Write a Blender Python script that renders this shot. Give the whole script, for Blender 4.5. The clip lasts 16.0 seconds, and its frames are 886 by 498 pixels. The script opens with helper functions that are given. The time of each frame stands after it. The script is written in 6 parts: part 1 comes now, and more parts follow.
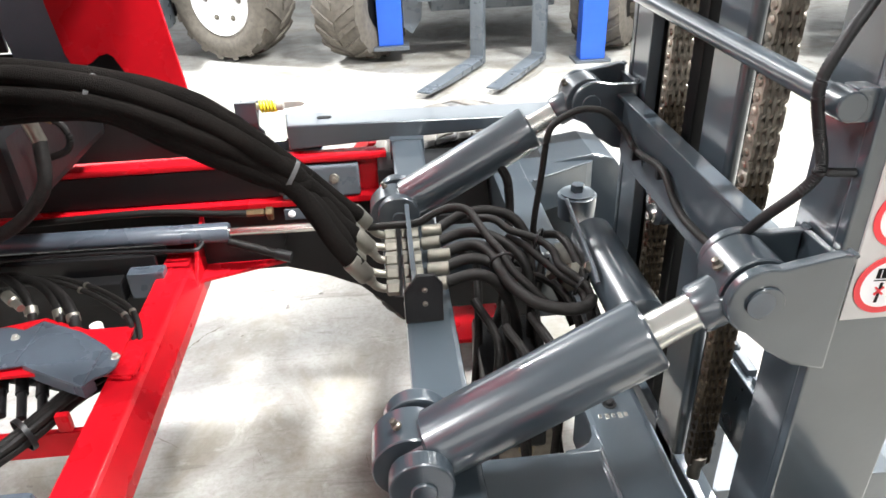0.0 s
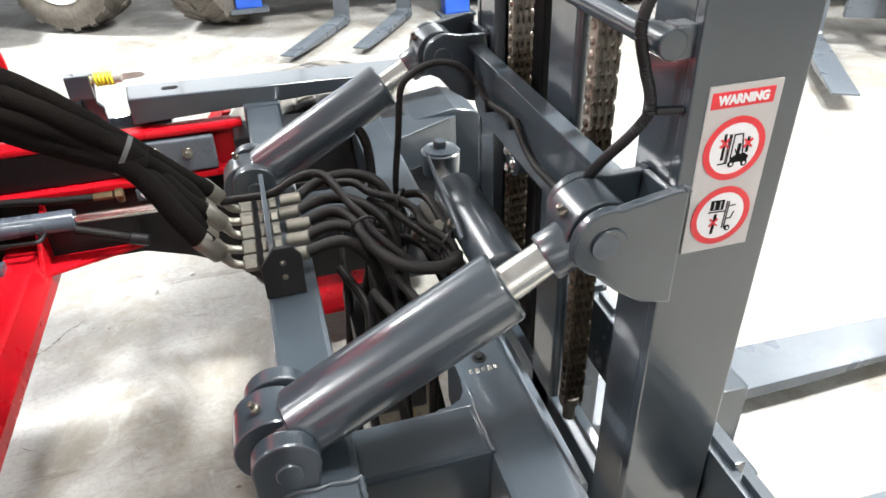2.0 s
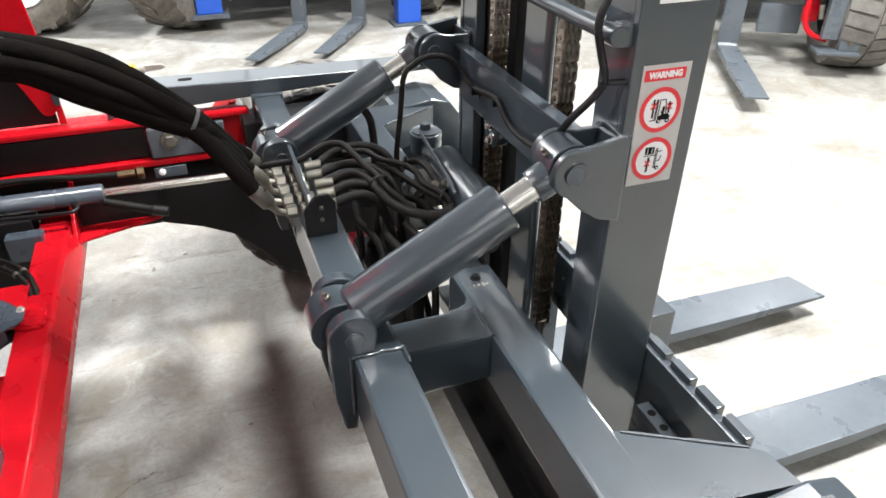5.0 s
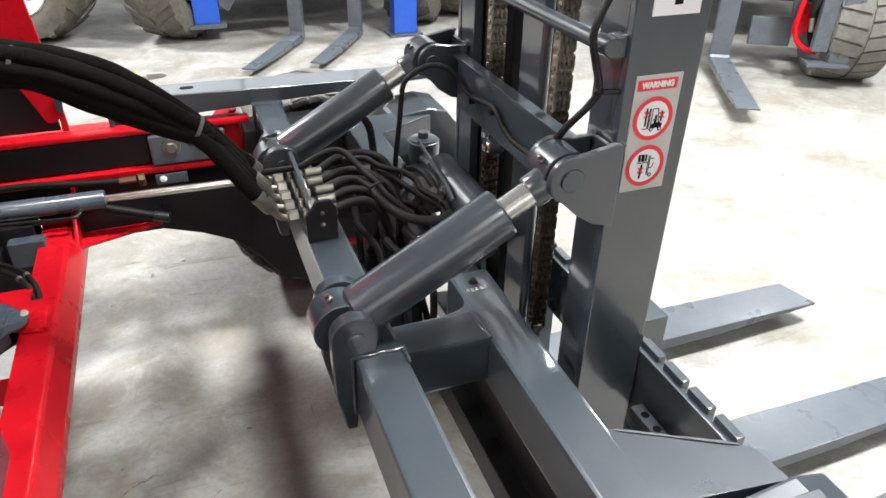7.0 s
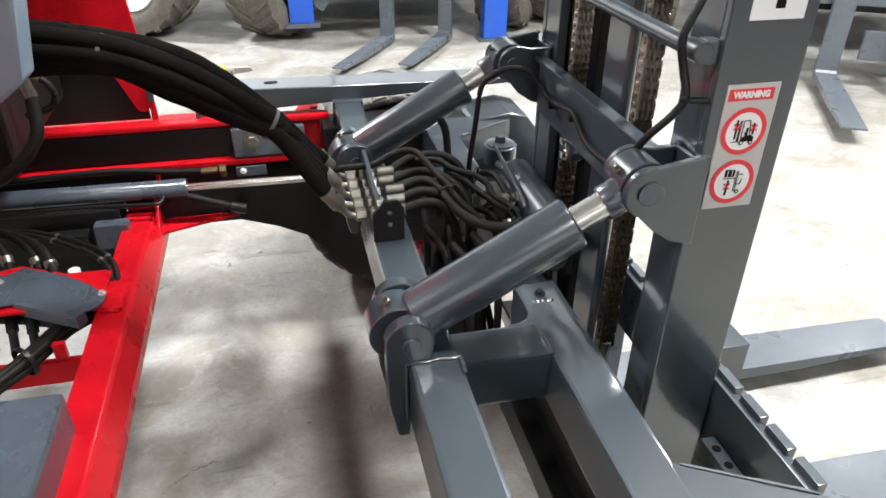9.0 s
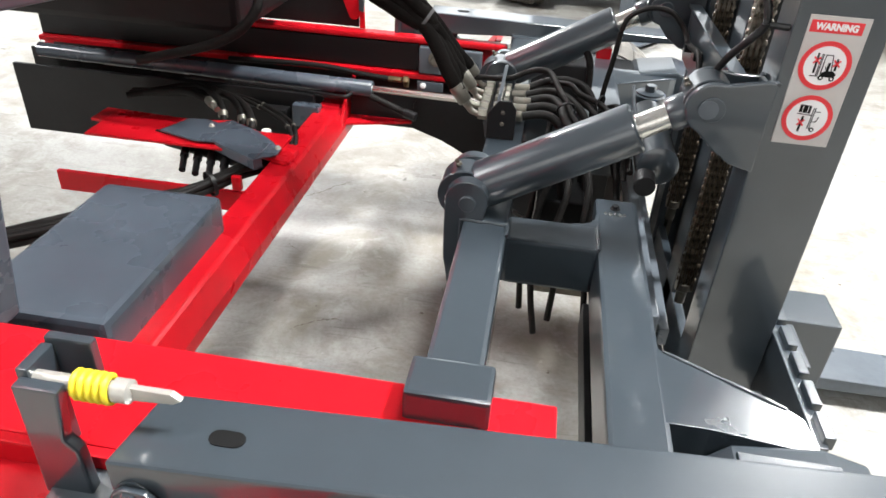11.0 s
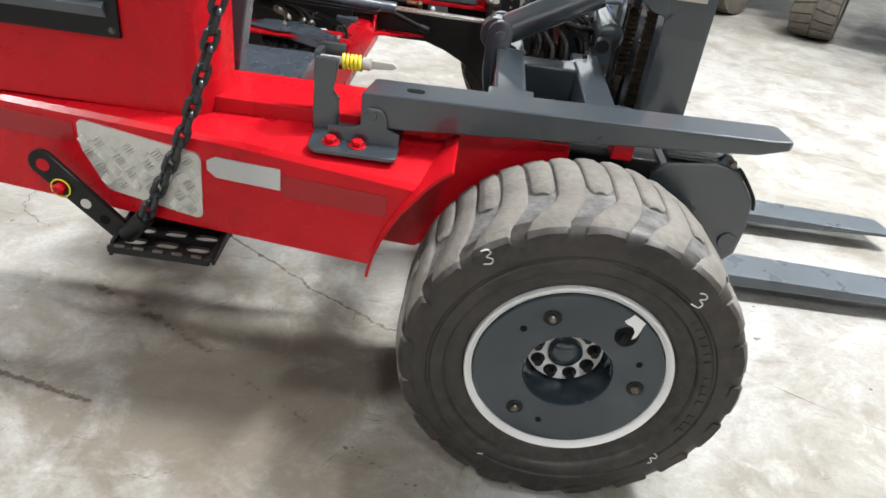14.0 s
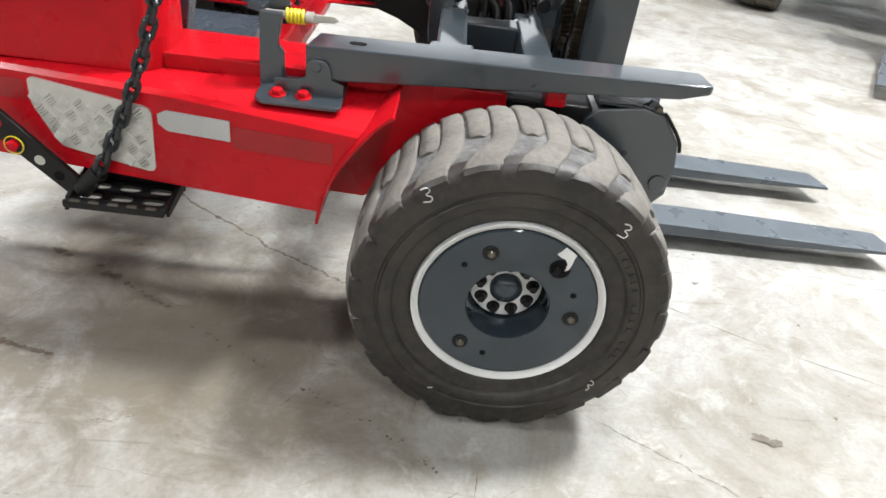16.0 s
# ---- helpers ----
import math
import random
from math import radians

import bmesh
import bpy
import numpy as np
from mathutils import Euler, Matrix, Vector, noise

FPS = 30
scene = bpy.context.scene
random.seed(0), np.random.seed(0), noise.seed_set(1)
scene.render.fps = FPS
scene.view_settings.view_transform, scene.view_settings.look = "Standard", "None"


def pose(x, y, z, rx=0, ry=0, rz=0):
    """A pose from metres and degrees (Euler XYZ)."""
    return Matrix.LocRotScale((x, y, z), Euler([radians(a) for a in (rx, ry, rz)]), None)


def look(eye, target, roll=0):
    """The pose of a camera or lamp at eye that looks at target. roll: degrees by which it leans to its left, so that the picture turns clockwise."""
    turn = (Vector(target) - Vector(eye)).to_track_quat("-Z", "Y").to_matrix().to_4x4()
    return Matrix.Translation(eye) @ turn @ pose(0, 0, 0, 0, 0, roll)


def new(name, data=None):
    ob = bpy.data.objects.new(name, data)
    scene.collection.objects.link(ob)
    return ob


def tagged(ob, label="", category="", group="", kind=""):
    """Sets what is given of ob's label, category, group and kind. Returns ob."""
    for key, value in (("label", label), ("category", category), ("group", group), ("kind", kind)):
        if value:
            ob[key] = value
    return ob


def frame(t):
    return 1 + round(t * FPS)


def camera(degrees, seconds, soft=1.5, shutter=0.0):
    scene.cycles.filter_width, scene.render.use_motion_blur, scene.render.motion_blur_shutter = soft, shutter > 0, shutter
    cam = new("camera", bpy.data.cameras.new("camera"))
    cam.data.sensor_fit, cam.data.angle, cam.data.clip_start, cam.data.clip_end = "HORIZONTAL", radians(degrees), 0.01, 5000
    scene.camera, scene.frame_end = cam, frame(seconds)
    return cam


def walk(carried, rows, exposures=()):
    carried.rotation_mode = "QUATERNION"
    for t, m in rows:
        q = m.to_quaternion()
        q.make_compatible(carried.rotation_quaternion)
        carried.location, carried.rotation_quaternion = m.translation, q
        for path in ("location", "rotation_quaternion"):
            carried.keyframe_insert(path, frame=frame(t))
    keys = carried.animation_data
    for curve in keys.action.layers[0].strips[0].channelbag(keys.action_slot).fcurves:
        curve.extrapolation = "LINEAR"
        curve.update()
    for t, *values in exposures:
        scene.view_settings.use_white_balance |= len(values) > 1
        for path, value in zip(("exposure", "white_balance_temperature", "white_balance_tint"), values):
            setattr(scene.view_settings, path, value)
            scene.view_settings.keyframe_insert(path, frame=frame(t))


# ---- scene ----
cam = camera(64.7, 16.0, soft=1.6)
PATH = [
    (0, (0.237, 0.108, 1.38), (0.364, 1.836, 0.381), -2.3),
    (0.5, (0.266, 0.109, 1.374), (0.537, 1.775, 0.301), -3.3),
    (1, (0.281, 0.114, 1.373), (0.658, 1.759, 0.3), -2.8),
    (1.5, (0.284, 0.12, 1.367), (0.696, 1.749, 0.283), -2.0),
    (2, (0.287, 0.125, 1.365), (0.705, 1.741, 0.264), -2.1),
    (2.5, (0.293, 0.12, 1.363), (0.708, 1.722, 0.239), -2.0),
    (3, (0.296, 0.107, 1.364), (0.701, 1.709, 0.238), -1.9),
    (3.5, (0.254, 0.064, 1.376), (0.665, 1.671, 0.259), -1.2),
    (4, (0.164, -0.048, 1.402), (0.701, 1.53, 0.297), -0.1),
    (6.5, (0.068, -0.174, 1.444), (0.673, 1.417, 0.393), 0.6),
    (7, (0.07, -0.173, 1.443), (0.678, 1.414, 0.389), 0.9),
    (7.5, (0.065, -0.171, 1.447), (0.666, 1.42, 0.394), 1.2),
    (8, (0.067, -0.177, 1.441), (0.656, 1.41, 0.375), 1.5),
    (8.5, (0.075, -0.184, 1.438), (0.664, 1.399, 0.368), 1.4),
    (9, (0.102, -0.147, 1.423), (0.498, 1.513, 0.38), 0.6),
    (9.5, (0.235, -0.058, 1.394), (0.351, 1.631, 0.329), 2.2),
    (9.7, (0.25, -0.042, 1.389), (0.188, 1.635, 0.3), 0.3),
    (10.2, (0.315, -0.1, 1.365), (0.02, 1.56, 0.29), 0.5),
    (11.0, (0.34, -0.4, 1.34), (0.13, 1.26, 0.27), 3.5),
    (11.8, (0.33, -0.771, 1.271), (0.365, 0.945, 0.245), 7.2),
    (12, (0.379, -0.86, 1.257), (0.456, 0.786, 0.124), 8.9),
    (12.5, (0.322, -1.145, 1.245), (0.438, 0.462, 0.06), 6.9),
    (13, (0.23, -1.313, 1.259), (0.337, 0.301, 0.082), 7.3),
    (13.5, (0.209, -1.344, 1.277), (0.252, 0.323, 0.173), 7.8),
    (14, (0.19, -1.354, 1.276), (0.167, 0.348, 0.226), 7.6),
    (14.5, (0.16, -1.368, 1.277), (0.012, 0.35, 0.264), 7.3),
    (15, (0.176, -1.409, 1.26), (0.014, 0.269, 0.184), 7.6),
    (15.5, (0.218, -1.45, 1.254), (0.187, 0.213, 0.144), 7.8),
    (16, (0.251, -1.465, 1.257), (0.323, 0.214, 0.172), 7.8),
]
EXPOSURES = [(0.0, 1.58), (0.5, 1.36), (3.5, 1.23), (4.2, 1.1), (6.5, 0.86), (9.0, 0.86), (9.6, 1.02), (12.0, 0.92), (12.6, 0.65), (15.0, 0.66), (16.0, 0.68)]
walk(cam, [(t, look(eye, target, roll)) for t, eye, target, roll in PATH], EXPOSURES)

# ---- world and large lights ----
world = bpy.data.worlds.new("world")
world.use_nodes = True
world.node_tree.nodes["Background"].inputs[0].default_value = (0.75, 0.8, 0.85, 1)
world.node_tree.nodes["Background"].inputs[1].default_value = 0.04
scene.world = world
CEIL = 5.2
# round bay lamps: x, y, share of the power
LAMP_ROWS = [
    (2.9, 1.1, 1.45), (-3.2, 6.3, 1.95), (-5.3, -0.6, 1.0), (1.1, 0.9, 0.3),
    (3.4, 5.2, 0.3), (1.0, -3.9, 0.27), (7.0, 0.8, 0.15), (7.2, 5.4, 0.25),
]
LAMP_POWER = 222.0


# ---- materials ----
def mat(name, color, rough=0.5, metal=0.0, grain=0.0, scale=40.0, bump=0.0, bump_scale=200.0, second=None, stain=0.0, stain_scale=4.0, coat=0.0, vary=0.0, spec=0.5, per_object=0.0):
    """A painted, cast or cloth surface: base colour with fine grain, larger stains, uneven gloss and relief."""
    m = bpy.data.materials.new(name)
    m.use_nodes = True
    nt = m.node_tree
    b = nt.nodes["Principled BSDF"]
    b.inputs["Roughness"].default_value = rough
    b.inputs["Metallic"].default_value = metal
    b.inputs["Coat Weight"].default_value = coat
    b.inputs["Coat Roughness"].default_value = 0.08
    b.inputs["Specular IOR Level"].default_value = spec
    tc = nt.nodes.new("ShaderNodeTexCoord")
    last = None

    def mixer(fac_socket, c2, first):
        mx = nt.nodes.new("ShaderNodeMix")
        mx.data_type = "RGBA"
        nt.links.new(fac_socket, mx.inputs[0])
        if first is None:
            mx.inputs[6].default_value = (*color, 1)
        else:
            nt.links.new(first, mx.inputs[6])
        mx.inputs[7].default_value = (*c2, 1)
        return mx.outputs[2]

    def noise_ramp(sc, lo, hi, amount, detail=4):
        n = nt.nodes.new("ShaderNodeTexNoise")
        n.inputs["Scale"].default_value = sc
        n.inputs["Detail"].default_value = detail
        nt.links.new(tc.outputs["Object"], n.inputs["Vector"])
        r = nt.nodes.new("ShaderNodeMapRange")
        r.inputs[1].default_value, r.inputs[2].default_value = lo, hi
        r.inputs[3].default_value, r.inputs[4].default_value = 0, amount
        nt.links.new(n.outputs[0], r.inputs[0])
        return r.outputs[0], n.outputs[0]

    dark = second or tuple(c * 0.55 for c in color)
    if grain:
        f, _ = noise_ramp(scale, 0.4, 0.7, grain)
        last = mixer(f, dark, last)
    if stain:
        f, _ = noise_ramp(stain_scale, 0.45, 0.75, stain, 6)
        last = mixer(f, dark, last)
    if per_object:
        oi = nt.nodes.new("ShaderNodeObjectInfo")
        ml = nt.nodes.new("ShaderNodeMath")
        ml.operation = "MULTIPLY"
        ml.inputs[1].default_value = per_object
        nt.links.new(oi.outputs["Random"], ml.inputs[0])
        last = mixer(ml.outputs[0], dark, last)
    if last is None:
        b.inputs["Base Color"].default_value = (*color, 1)
    else:
        nt.links.new(last, b.inputs["Base Color"])
    if vary:
        n = nt.nodes.new("ShaderNodeTexNoise")
        n.inputs["Scale"].default_value = 9
        n.inputs["Detail"].default_value = 5
        nt.links.new(tc.outputs["Object"], n.inputs["Vector"])
        r = nt.nodes.new("ShaderNodeMapRange")
        r.inputs[3].default_value, r.inputs[4].default_value = max(rough - vary, 0.02), rough + vary
        nt.links.new(n.outputs[0], r.inputs[0])
        nt.links.new(r.outputs[0], b.inputs["Roughness"])
    if bump:
        n = nt.nodes.new("ShaderNodeTexNoise")
        n.inputs["Scale"].default_value = bump_scale
        n.inputs["Detail"].default_value = 3
        nt.links.new(tc.outputs["Object"], n.inputs["Vector"])
        bp = nt.nodes.new("ShaderNodeBump")
        bp.inputs["Strength"].default_value = bump
        bp.inputs["Distance"].default_value = 0.004
        nt.links.new(n.outputs[0], bp.inputs["Height"])
        nt.links.new(bp.outputs[0], b.inputs["Normal"])
    return m


GREY = mat("slate grey enamel", (0.031, 0.041, 0.05), 0.3, grain=0.12, scale=30, stain=0.25, stain_scale=7, bump=0.035, bump_scale=45, coat=0.9, vary=0.06, spec=0.7)
WELDM = mat("painted weld", (0.035, 0.044, 0.052), 0.42, grain=0.2, scale=60, coat=0.25, vary=0.1)
GREY_DULL = mat("worn grey enamel", (0.09, 0.105, 0.12), 0.3, grain=0.2, scale=60, stain=0.35, stain_scale=12, bump=0.08, bump_scale=120, vary=0.12)
BLACK = mat("black enamel", (0.009, 0.009, 0.0095), 0.42, spec=0.3, grain=0.3, scale=50, bump=0.1, bump_scale=80, vary=0.15)
RED = mat("red enamel", (0.5, 0.006, 0.013), 0.28, grain=0.12, scale=25, stain=0.15, stain_scale=6, bump=0.04, bump_scale=50, coat=0.0, vary=0.06, spec=0.24)
CHROME = mat("chrome rod", (0.78, 0.75, 0.7), 0.24, 1.0, grain=0.15, scale=20, vary=0.06)
ZINC = mat("zinc plated fitting", (0.27, 0.255, 0.215), 0.4, 0.75, grain=0.4, scale=70, stain=0.4, stain_scale=30, per_object=0.5)
PLATED = mat("bright plated pin", (0.55, 0.53, 0.48), 0.36, 0.55, grain=0.3, scale=60)
BRASS = mat("brass fitting", (0.23, 0.18, 0.1), 0.4, 0.85, grain=0.4, scale=60)
STEEL = mat("oily steel", (0.2, 0.18, 0.15), 0.38, 0.8, grain=0.6, scale=60, stain=0.6, stain_scale=16, per_object=0.4)
CHAINM = mat("greased leaf chain", (0.42, 0.38, 0.32), 0.33, 0.7, grain=0.5, scale=90, stain=0.5, stain_scale=25, second=(0.05, 0.035, 0.02), per_object=0.6)
CHAIN_OILY = mat("oily dark leaf chain", (0.1, 0.075, 0.05), 0.34, 0.6, grain=0.6, scale=90, stain=0.5, stain_scale=25, second=(0.02, 0.015, 0.01), per_object=0.5)
LINKM = mat("dark painted chain", (0.03, 0.034, 0.037), 0.33, 0.2, grain=0.3, scale=60)
HOSE = mat("rubber hose", (0.0055, 0.0049, 0.0045), 0.6, grain=0.4, scale=120, second=(0.02, 0.0175, 0.0155), stain=0.4, stain_scale=9, bump=0.15, bump_scale=300, spec=0.22)
SLEEVE = mat("woven nylon sleeve", (0.005, 0.0044, 0.004), 0.95, grain=0.5, scale=300, second=(0.013, 0.011, 0.0095), spec=0.06, stain=0.5, stain_scale=12, bump=0.6, bump_scale=500)
RUBBER = mat("black tyre sidewall", (0.017, 0.0148, 0.0132), 0.5, grain=0.6, scale=45, second=(0.05, 0.043, 0.036), stain=0.7, stain_scale=9, bump=0.3, bump_scale=90)
TREAD = mat("dusty tread", (0.17, 0.16, 0.142), 0.92, grain=0.4, scale=55, second=(0.085, 0.079, 0.07), stain=0.65, stain_scale=12, bump=0.5, bump_scale=120)
TREAD_PALE = mat("grey dust in tread", (0.145, 0.145, 0.143), 0.95, grain=0.9, scale=38, second=(0.055, 0.052, 0.05), stain=0.5, stain_scale=14, bump=0.7, bump_scale=80)
TREAD_DARK = mat("dirty tread", (0.13, 0.115, 0.095), 0.9, grain=0.5, scale=30, second=(0.05, 0.045, 0.04), stain=0.5, stain_scale=5, bump=0.3, bump_scale=80)
WHITE = mat("white enamel", (0.8, 0.8, 0.79), 0.3, grain=0.1, scale=30, stain=0.1)
DISC = mat("dark grey gloss wheel paint", (0.032, 0.045, 0.056), 0.07, grain=0.1, scale=20, coat=0.15, bump=0.02, bump_scale=30)
CHALK = mat("chalk", (0.75, 0.74, 0.72), 0.95, grain=0.5, scale=200, second=(0.3, 0.29, 0.28))
BLUE = mat("blue enamel", (0.015, 0.09, 0.5), 0.3, grain=0.15, scale=20, stain=0.2)
CYLBLUE = mat("blue grey enamel", (0.06, 0.074, 0.092), 0.28, grain=0.15, scale=30, coat=0.3, vary=0.08)
CONSOLEM = mat("light blue grey panel paint", (0.15, 0.195, 0.24), 0.4, grain=0.12, scale=40, stain=0.12)
YELLOW = mat("yellow spring paint", (0.72, 0.58, 0.03), 0.4, grain=0.25, scale=60)
TIEM = mat("grey nylon tie", (0.07, 0.07, 0.07), 0.8, grain=0.2)
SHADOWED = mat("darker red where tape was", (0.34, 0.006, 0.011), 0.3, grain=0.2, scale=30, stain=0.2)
DIAMOND = mat("bare aluminium chequer plate", (0.62, 0.61, 0.57), 0.34, 0.55, grain=0.2, scale=30, stain=0.12, stain_scale=8, bump=0.05, bump_scale=60)
REFL = mat("silver reflective tape", (0.5, 0.5, 0.49), 0.55, 0.1, grain=0.2, scale=260, bump=0.2, bump_scale=400)
DECAL = mat("grey vinyl decal", (0.5, 0.48, 0.46), 0.42, grain=0.1, scale=50)
DECAL_W = mat("white vinyl", (0.82, 0.82, 0.82), 0.4)
DECAL_R = mat("red vinyl", (0.72, 0.03, 0.04), 0.4)
DECAL_K = mat("black vinyl", (0.008, 0.008, 0.008), 0.7, spec=0.1)
WALLM = mat("painted block wall", (0.22, 0.225, 0.23), 0.8, grain=0.2, scale=8, stain=0.3, stain_scale=1.2, bump=0.3, bump_scale=30)
CEILM = mat("pale roof sheeting", (0.33, 0.35, 0.37), 0.7, grain=0.15, scale=5, stain=0.2, stain_scale=0.8)
HOUSING = mat("lamp housing", (0.7, 0.7, 0.7), 0.5)


def glow(name, color, strength):
    m = bpy.data.materials.new(name)
    m.use_nodes = True
    b = m.node_tree.nodes["Principled BSDF"]
    b.inputs["Base Color"].default_value = (0.9, 0.9, 0.9, 1)
    b.inputs["Emission Color"].default_value = (*color, 1)
    b.inputs["Emission Strength"].default_value = strength
    return m


# dim glow for the unseen south panes, a low fill light
FILL_PANE = glow("dim fill pane", (1.0, 0.985, 0.945), 0.4)
SKYPANE = glow("daylit milky pane", (0.9, 0.96, 1.0), 0.98)
TUBE = glow("lit tube", (1.0, 0.98, 0.96), 25.0)


def concrete():
    """Polished workshop slab: pale trowelled cement with broad clouds, fine speckle, scuffs and oily spots."""
    m = bpy.data.materials.new("polished concrete")
    m.use_nodes = True
    nt = m.node_tree
    b = nt.nodes["Principled BSDF"]
    tc = nt.nodes.new("ShaderNodeTexCoord")

    def noise_node(sc, detail=5, rough=0.6, dist=0.0, stretch=None):
        n = nt.nodes.new("ShaderNodeTexNoise")
        n.inputs["Scale"].default_value, n.inputs["Detail"].default_value = sc, detail
        n.inputs["Roughness"].default_value, n.inputs["Distortion"].default_value = rough, dist
        if stretch:
            mp = nt.nodes.new("ShaderNodeMapping")
            mp.inputs["Scale"].default_value, mp.inputs["Rotation"].default_value = stretch, (0, 0, 0.5)
            nt.links.new(tc.outputs["Object"], mp.inputs[0])
            nt.links.new(mp.outputs[0], n.inputs["Vector"])
        else:
            nt.links.new(tc.outputs["Object"], n.inputs["Vector"])
        return n.outputs[0]

    def ranged(sock, lo, hi, a, c):
        r = nt.nodes.new("ShaderNodeMapRange")
        r.inputs[1].default_value, r.inputs[2].default_value = lo, hi
        r.inputs[3].default_value, r.inputs[4].default_value = a, c
        nt.links.new(sock, r.inputs[0])
        return r.outputs[0]

    def mix(fac, first, c2):
        mx = nt.nodes.new("ShaderNodeMix")
        mx.data_type = "RGBA"
        nt.links.new(fac, mx.inputs[0])
        if isinstance(first, tuple):
            mx.inputs[6].default_value = (*first, 1)
        else:
            nt.links.new(first, mx.inputs[6])
        mx.inputs[7].default_value = (*c2, 1)
        return mx.outputs[2]

    c = mix(ranged(noise_node(0.55, 4), 0.4, 0.62, 0, 0.75), (0.38, 0.379, 0.362), (0.293, 0.282, 0.252))
    c = mix(ranged(noise_node(2.6, 7, 0.68, 0.8), 0.42, 0.66, 0, 0.8), c, (0.18, 0.16, 0.125))
    c = mix(ranged(noise_node(9.0, 6, 0.7, 0.4), 0.5, 0.72, 0, 0.6), c, (0.175, 0.155, 0.12))
    c = mix(ranged(noise_node(6.0, 6, 0.72, 1.0), 0.56, 0.7, 0, 0.6), c, (0.46, 0.455, 0.425))
    c = mix(ranged(noise_node(80, 3), 0.45, 0.7, 0, 0.28), c, (0.17, 0.155, 0.13))
    c = mix(ranged(noise_node(3.0, 7, 0.7, 1.2, (1.0, 9.0, 1.0)), 0.58, 0.72, 0, 0.55), c, (0.11, 0.098, 0.08))
    c = mix(ranged(noise_node(7.0, 6, 0.75, 2.0, (7.0, 1.0, 1.0)), 0.64, 0.74, 0, 0.4), c, (0.13, 0.115, 0.095))
    c = mix(ranged(noise_node(14, 2, 0.5), 0.73, 0.78, 0, 0.75), c, (0.055, 0.048, 0.04))
    c = mix(ranged(noise_node(33, 2, 0.5), 0.74, 0.8, 0, 0.6), c, (0.07, 0.06, 0.05))
    # brown soil blotches, also darkened to deepen the shade beside the machine
    mp = nt.nodes.new("ShaderNodeMapping")
    mp.vector_type = "TEXTURE"
    mp.inputs["Location"].default_value, mp.inputs["Scale"].default_value = (-0.32, -0.05, 0), (0.72, 0.5, 1.0)
    nt.links.new(tc.outputs["Object"], mp.inputs[0])
    far_off = nt.nodes.new("ShaderNodeVectorMath")
    far_off.operation = "LENGTH"
    nt.links.new(mp.outputs[0], far_off.inputs[0])
    uneven = nt.nodes.new("ShaderNodeMath")
    uneven.operation = "ADD"
    nt.links.new(far_off.outputs["Value"], uneven.inputs[0])
    nt.links.new(ranged(noise_node(4.0, 7, 0.7, 0.6), 0.3, 0.7, -0.6, 0.6), uneven.inputs[1])
    c = mix(ranged(uneven.outputs[0], 0.4, 1.1, 0.75, 0), c, (0.135, 0.113, 0.08))
    b.inputs["Specular IOR Level"].default_value = 0.35
    nt.links.new(c, b.inputs["Base Color"])
    nt.links.new(ranged(noise_node(3.0, 5), 0.3, 0.7, 0.4, 0.64), b.inputs["Roughness"])
    bp = nt.nodes.new("ShaderNodeBump")
    bp.inputs["Strength"].default_value, bp.inputs["Distance"].default_value = 0.12, 0.003
    nt.links.new(noise_node(35, 4), bp.inputs["Height"])
    nt.links.new(bp.outputs[0], b.inputs["Normal"])
    return m


CONCRETE = concrete()


# ---- mesh helpers ----
def finish(bm, smooth=35):
    bmesh.ops.recalc_face_normals(bm, faces=bm.faces)
    for e in bm.edges:
        if len(e.link_faces) != 2 or e.calc_face_angle(0) > radians(smooth):
            e.smooth = False


def mesh_of(name, bm, material, smooth=35):
    finish(bm, smooth)
    me = bpy.data.meshes.new(name)
    bm.to_mesh(me)
    bm.free()
    for m in material if isinstance(material, (list, tuple)) else [material]:
        me.materials.append(m)
    return me


def adopt(ob, parent):
    if parent is not None:
        ob.parent = parent
        if parent.parent is None:
            ob.matrix_parent_inverse = parent.matrix_basis.inverted()
    return ob


def part(name, bm, material, parent, label="", smooth=35):
    ob = new(name, mesh_of(name, bm, material, smooth))
    adopt(ob, parent)
    if label:
        tagged(ob, label)
    return ob


def shared(name, me, parent, m):
    """One more piece on a mesh that is already there, at the pose m."""
    ob = adopt(new(name, me), parent)
    ob.matrix_basis = m
    return ob


def thing(name, label, category, base=(0, 0, 0), group="", kind=""):
    ob = tagged(new(name), label, category, group, kind)
    ob.location = base
    bpy.context.view_layer.update()
    return ob


def bevel(bm, width, segs=2, angle=30, geom=None):
    edges = [e for e in (geom or bm.edges) if len(e.link_faces) == 2 and e.calc_face_angle(0) > radians(angle)]
    if width and edges:
        made = bmesh.ops.bevel(bm, geom=edges, offset=width, segments=segs, affect="EDGES", profile=0.6, clamp_overlap=True)
        for f in made["faces"]:
            f.smooth = True
    return bm


def box(x0, x1, y0, y1, z0, z1, w=0.004, bm=None):
    own = bmesh.new()
    bmesh.ops.create_cube(own, size=1, matrix=Matrix.Translation(((x0 + x1) / 2, (y0 + y1) / 2, (z0 + z1) / 2)) @ Matrix.Diagonal((x1 - x0, y1 - y0, z1 - z0, 1)))
    bevel(own, w)
    return join(bm, own)


def join(bm, own):
    if bm is None:
        return own
    me = bpy.data.meshes.new("tmp")
    own.to_mesh(me)
    own.free()
    bm.from_mesh(me)
    bpy.data.meshes.remove(me)
    return bm


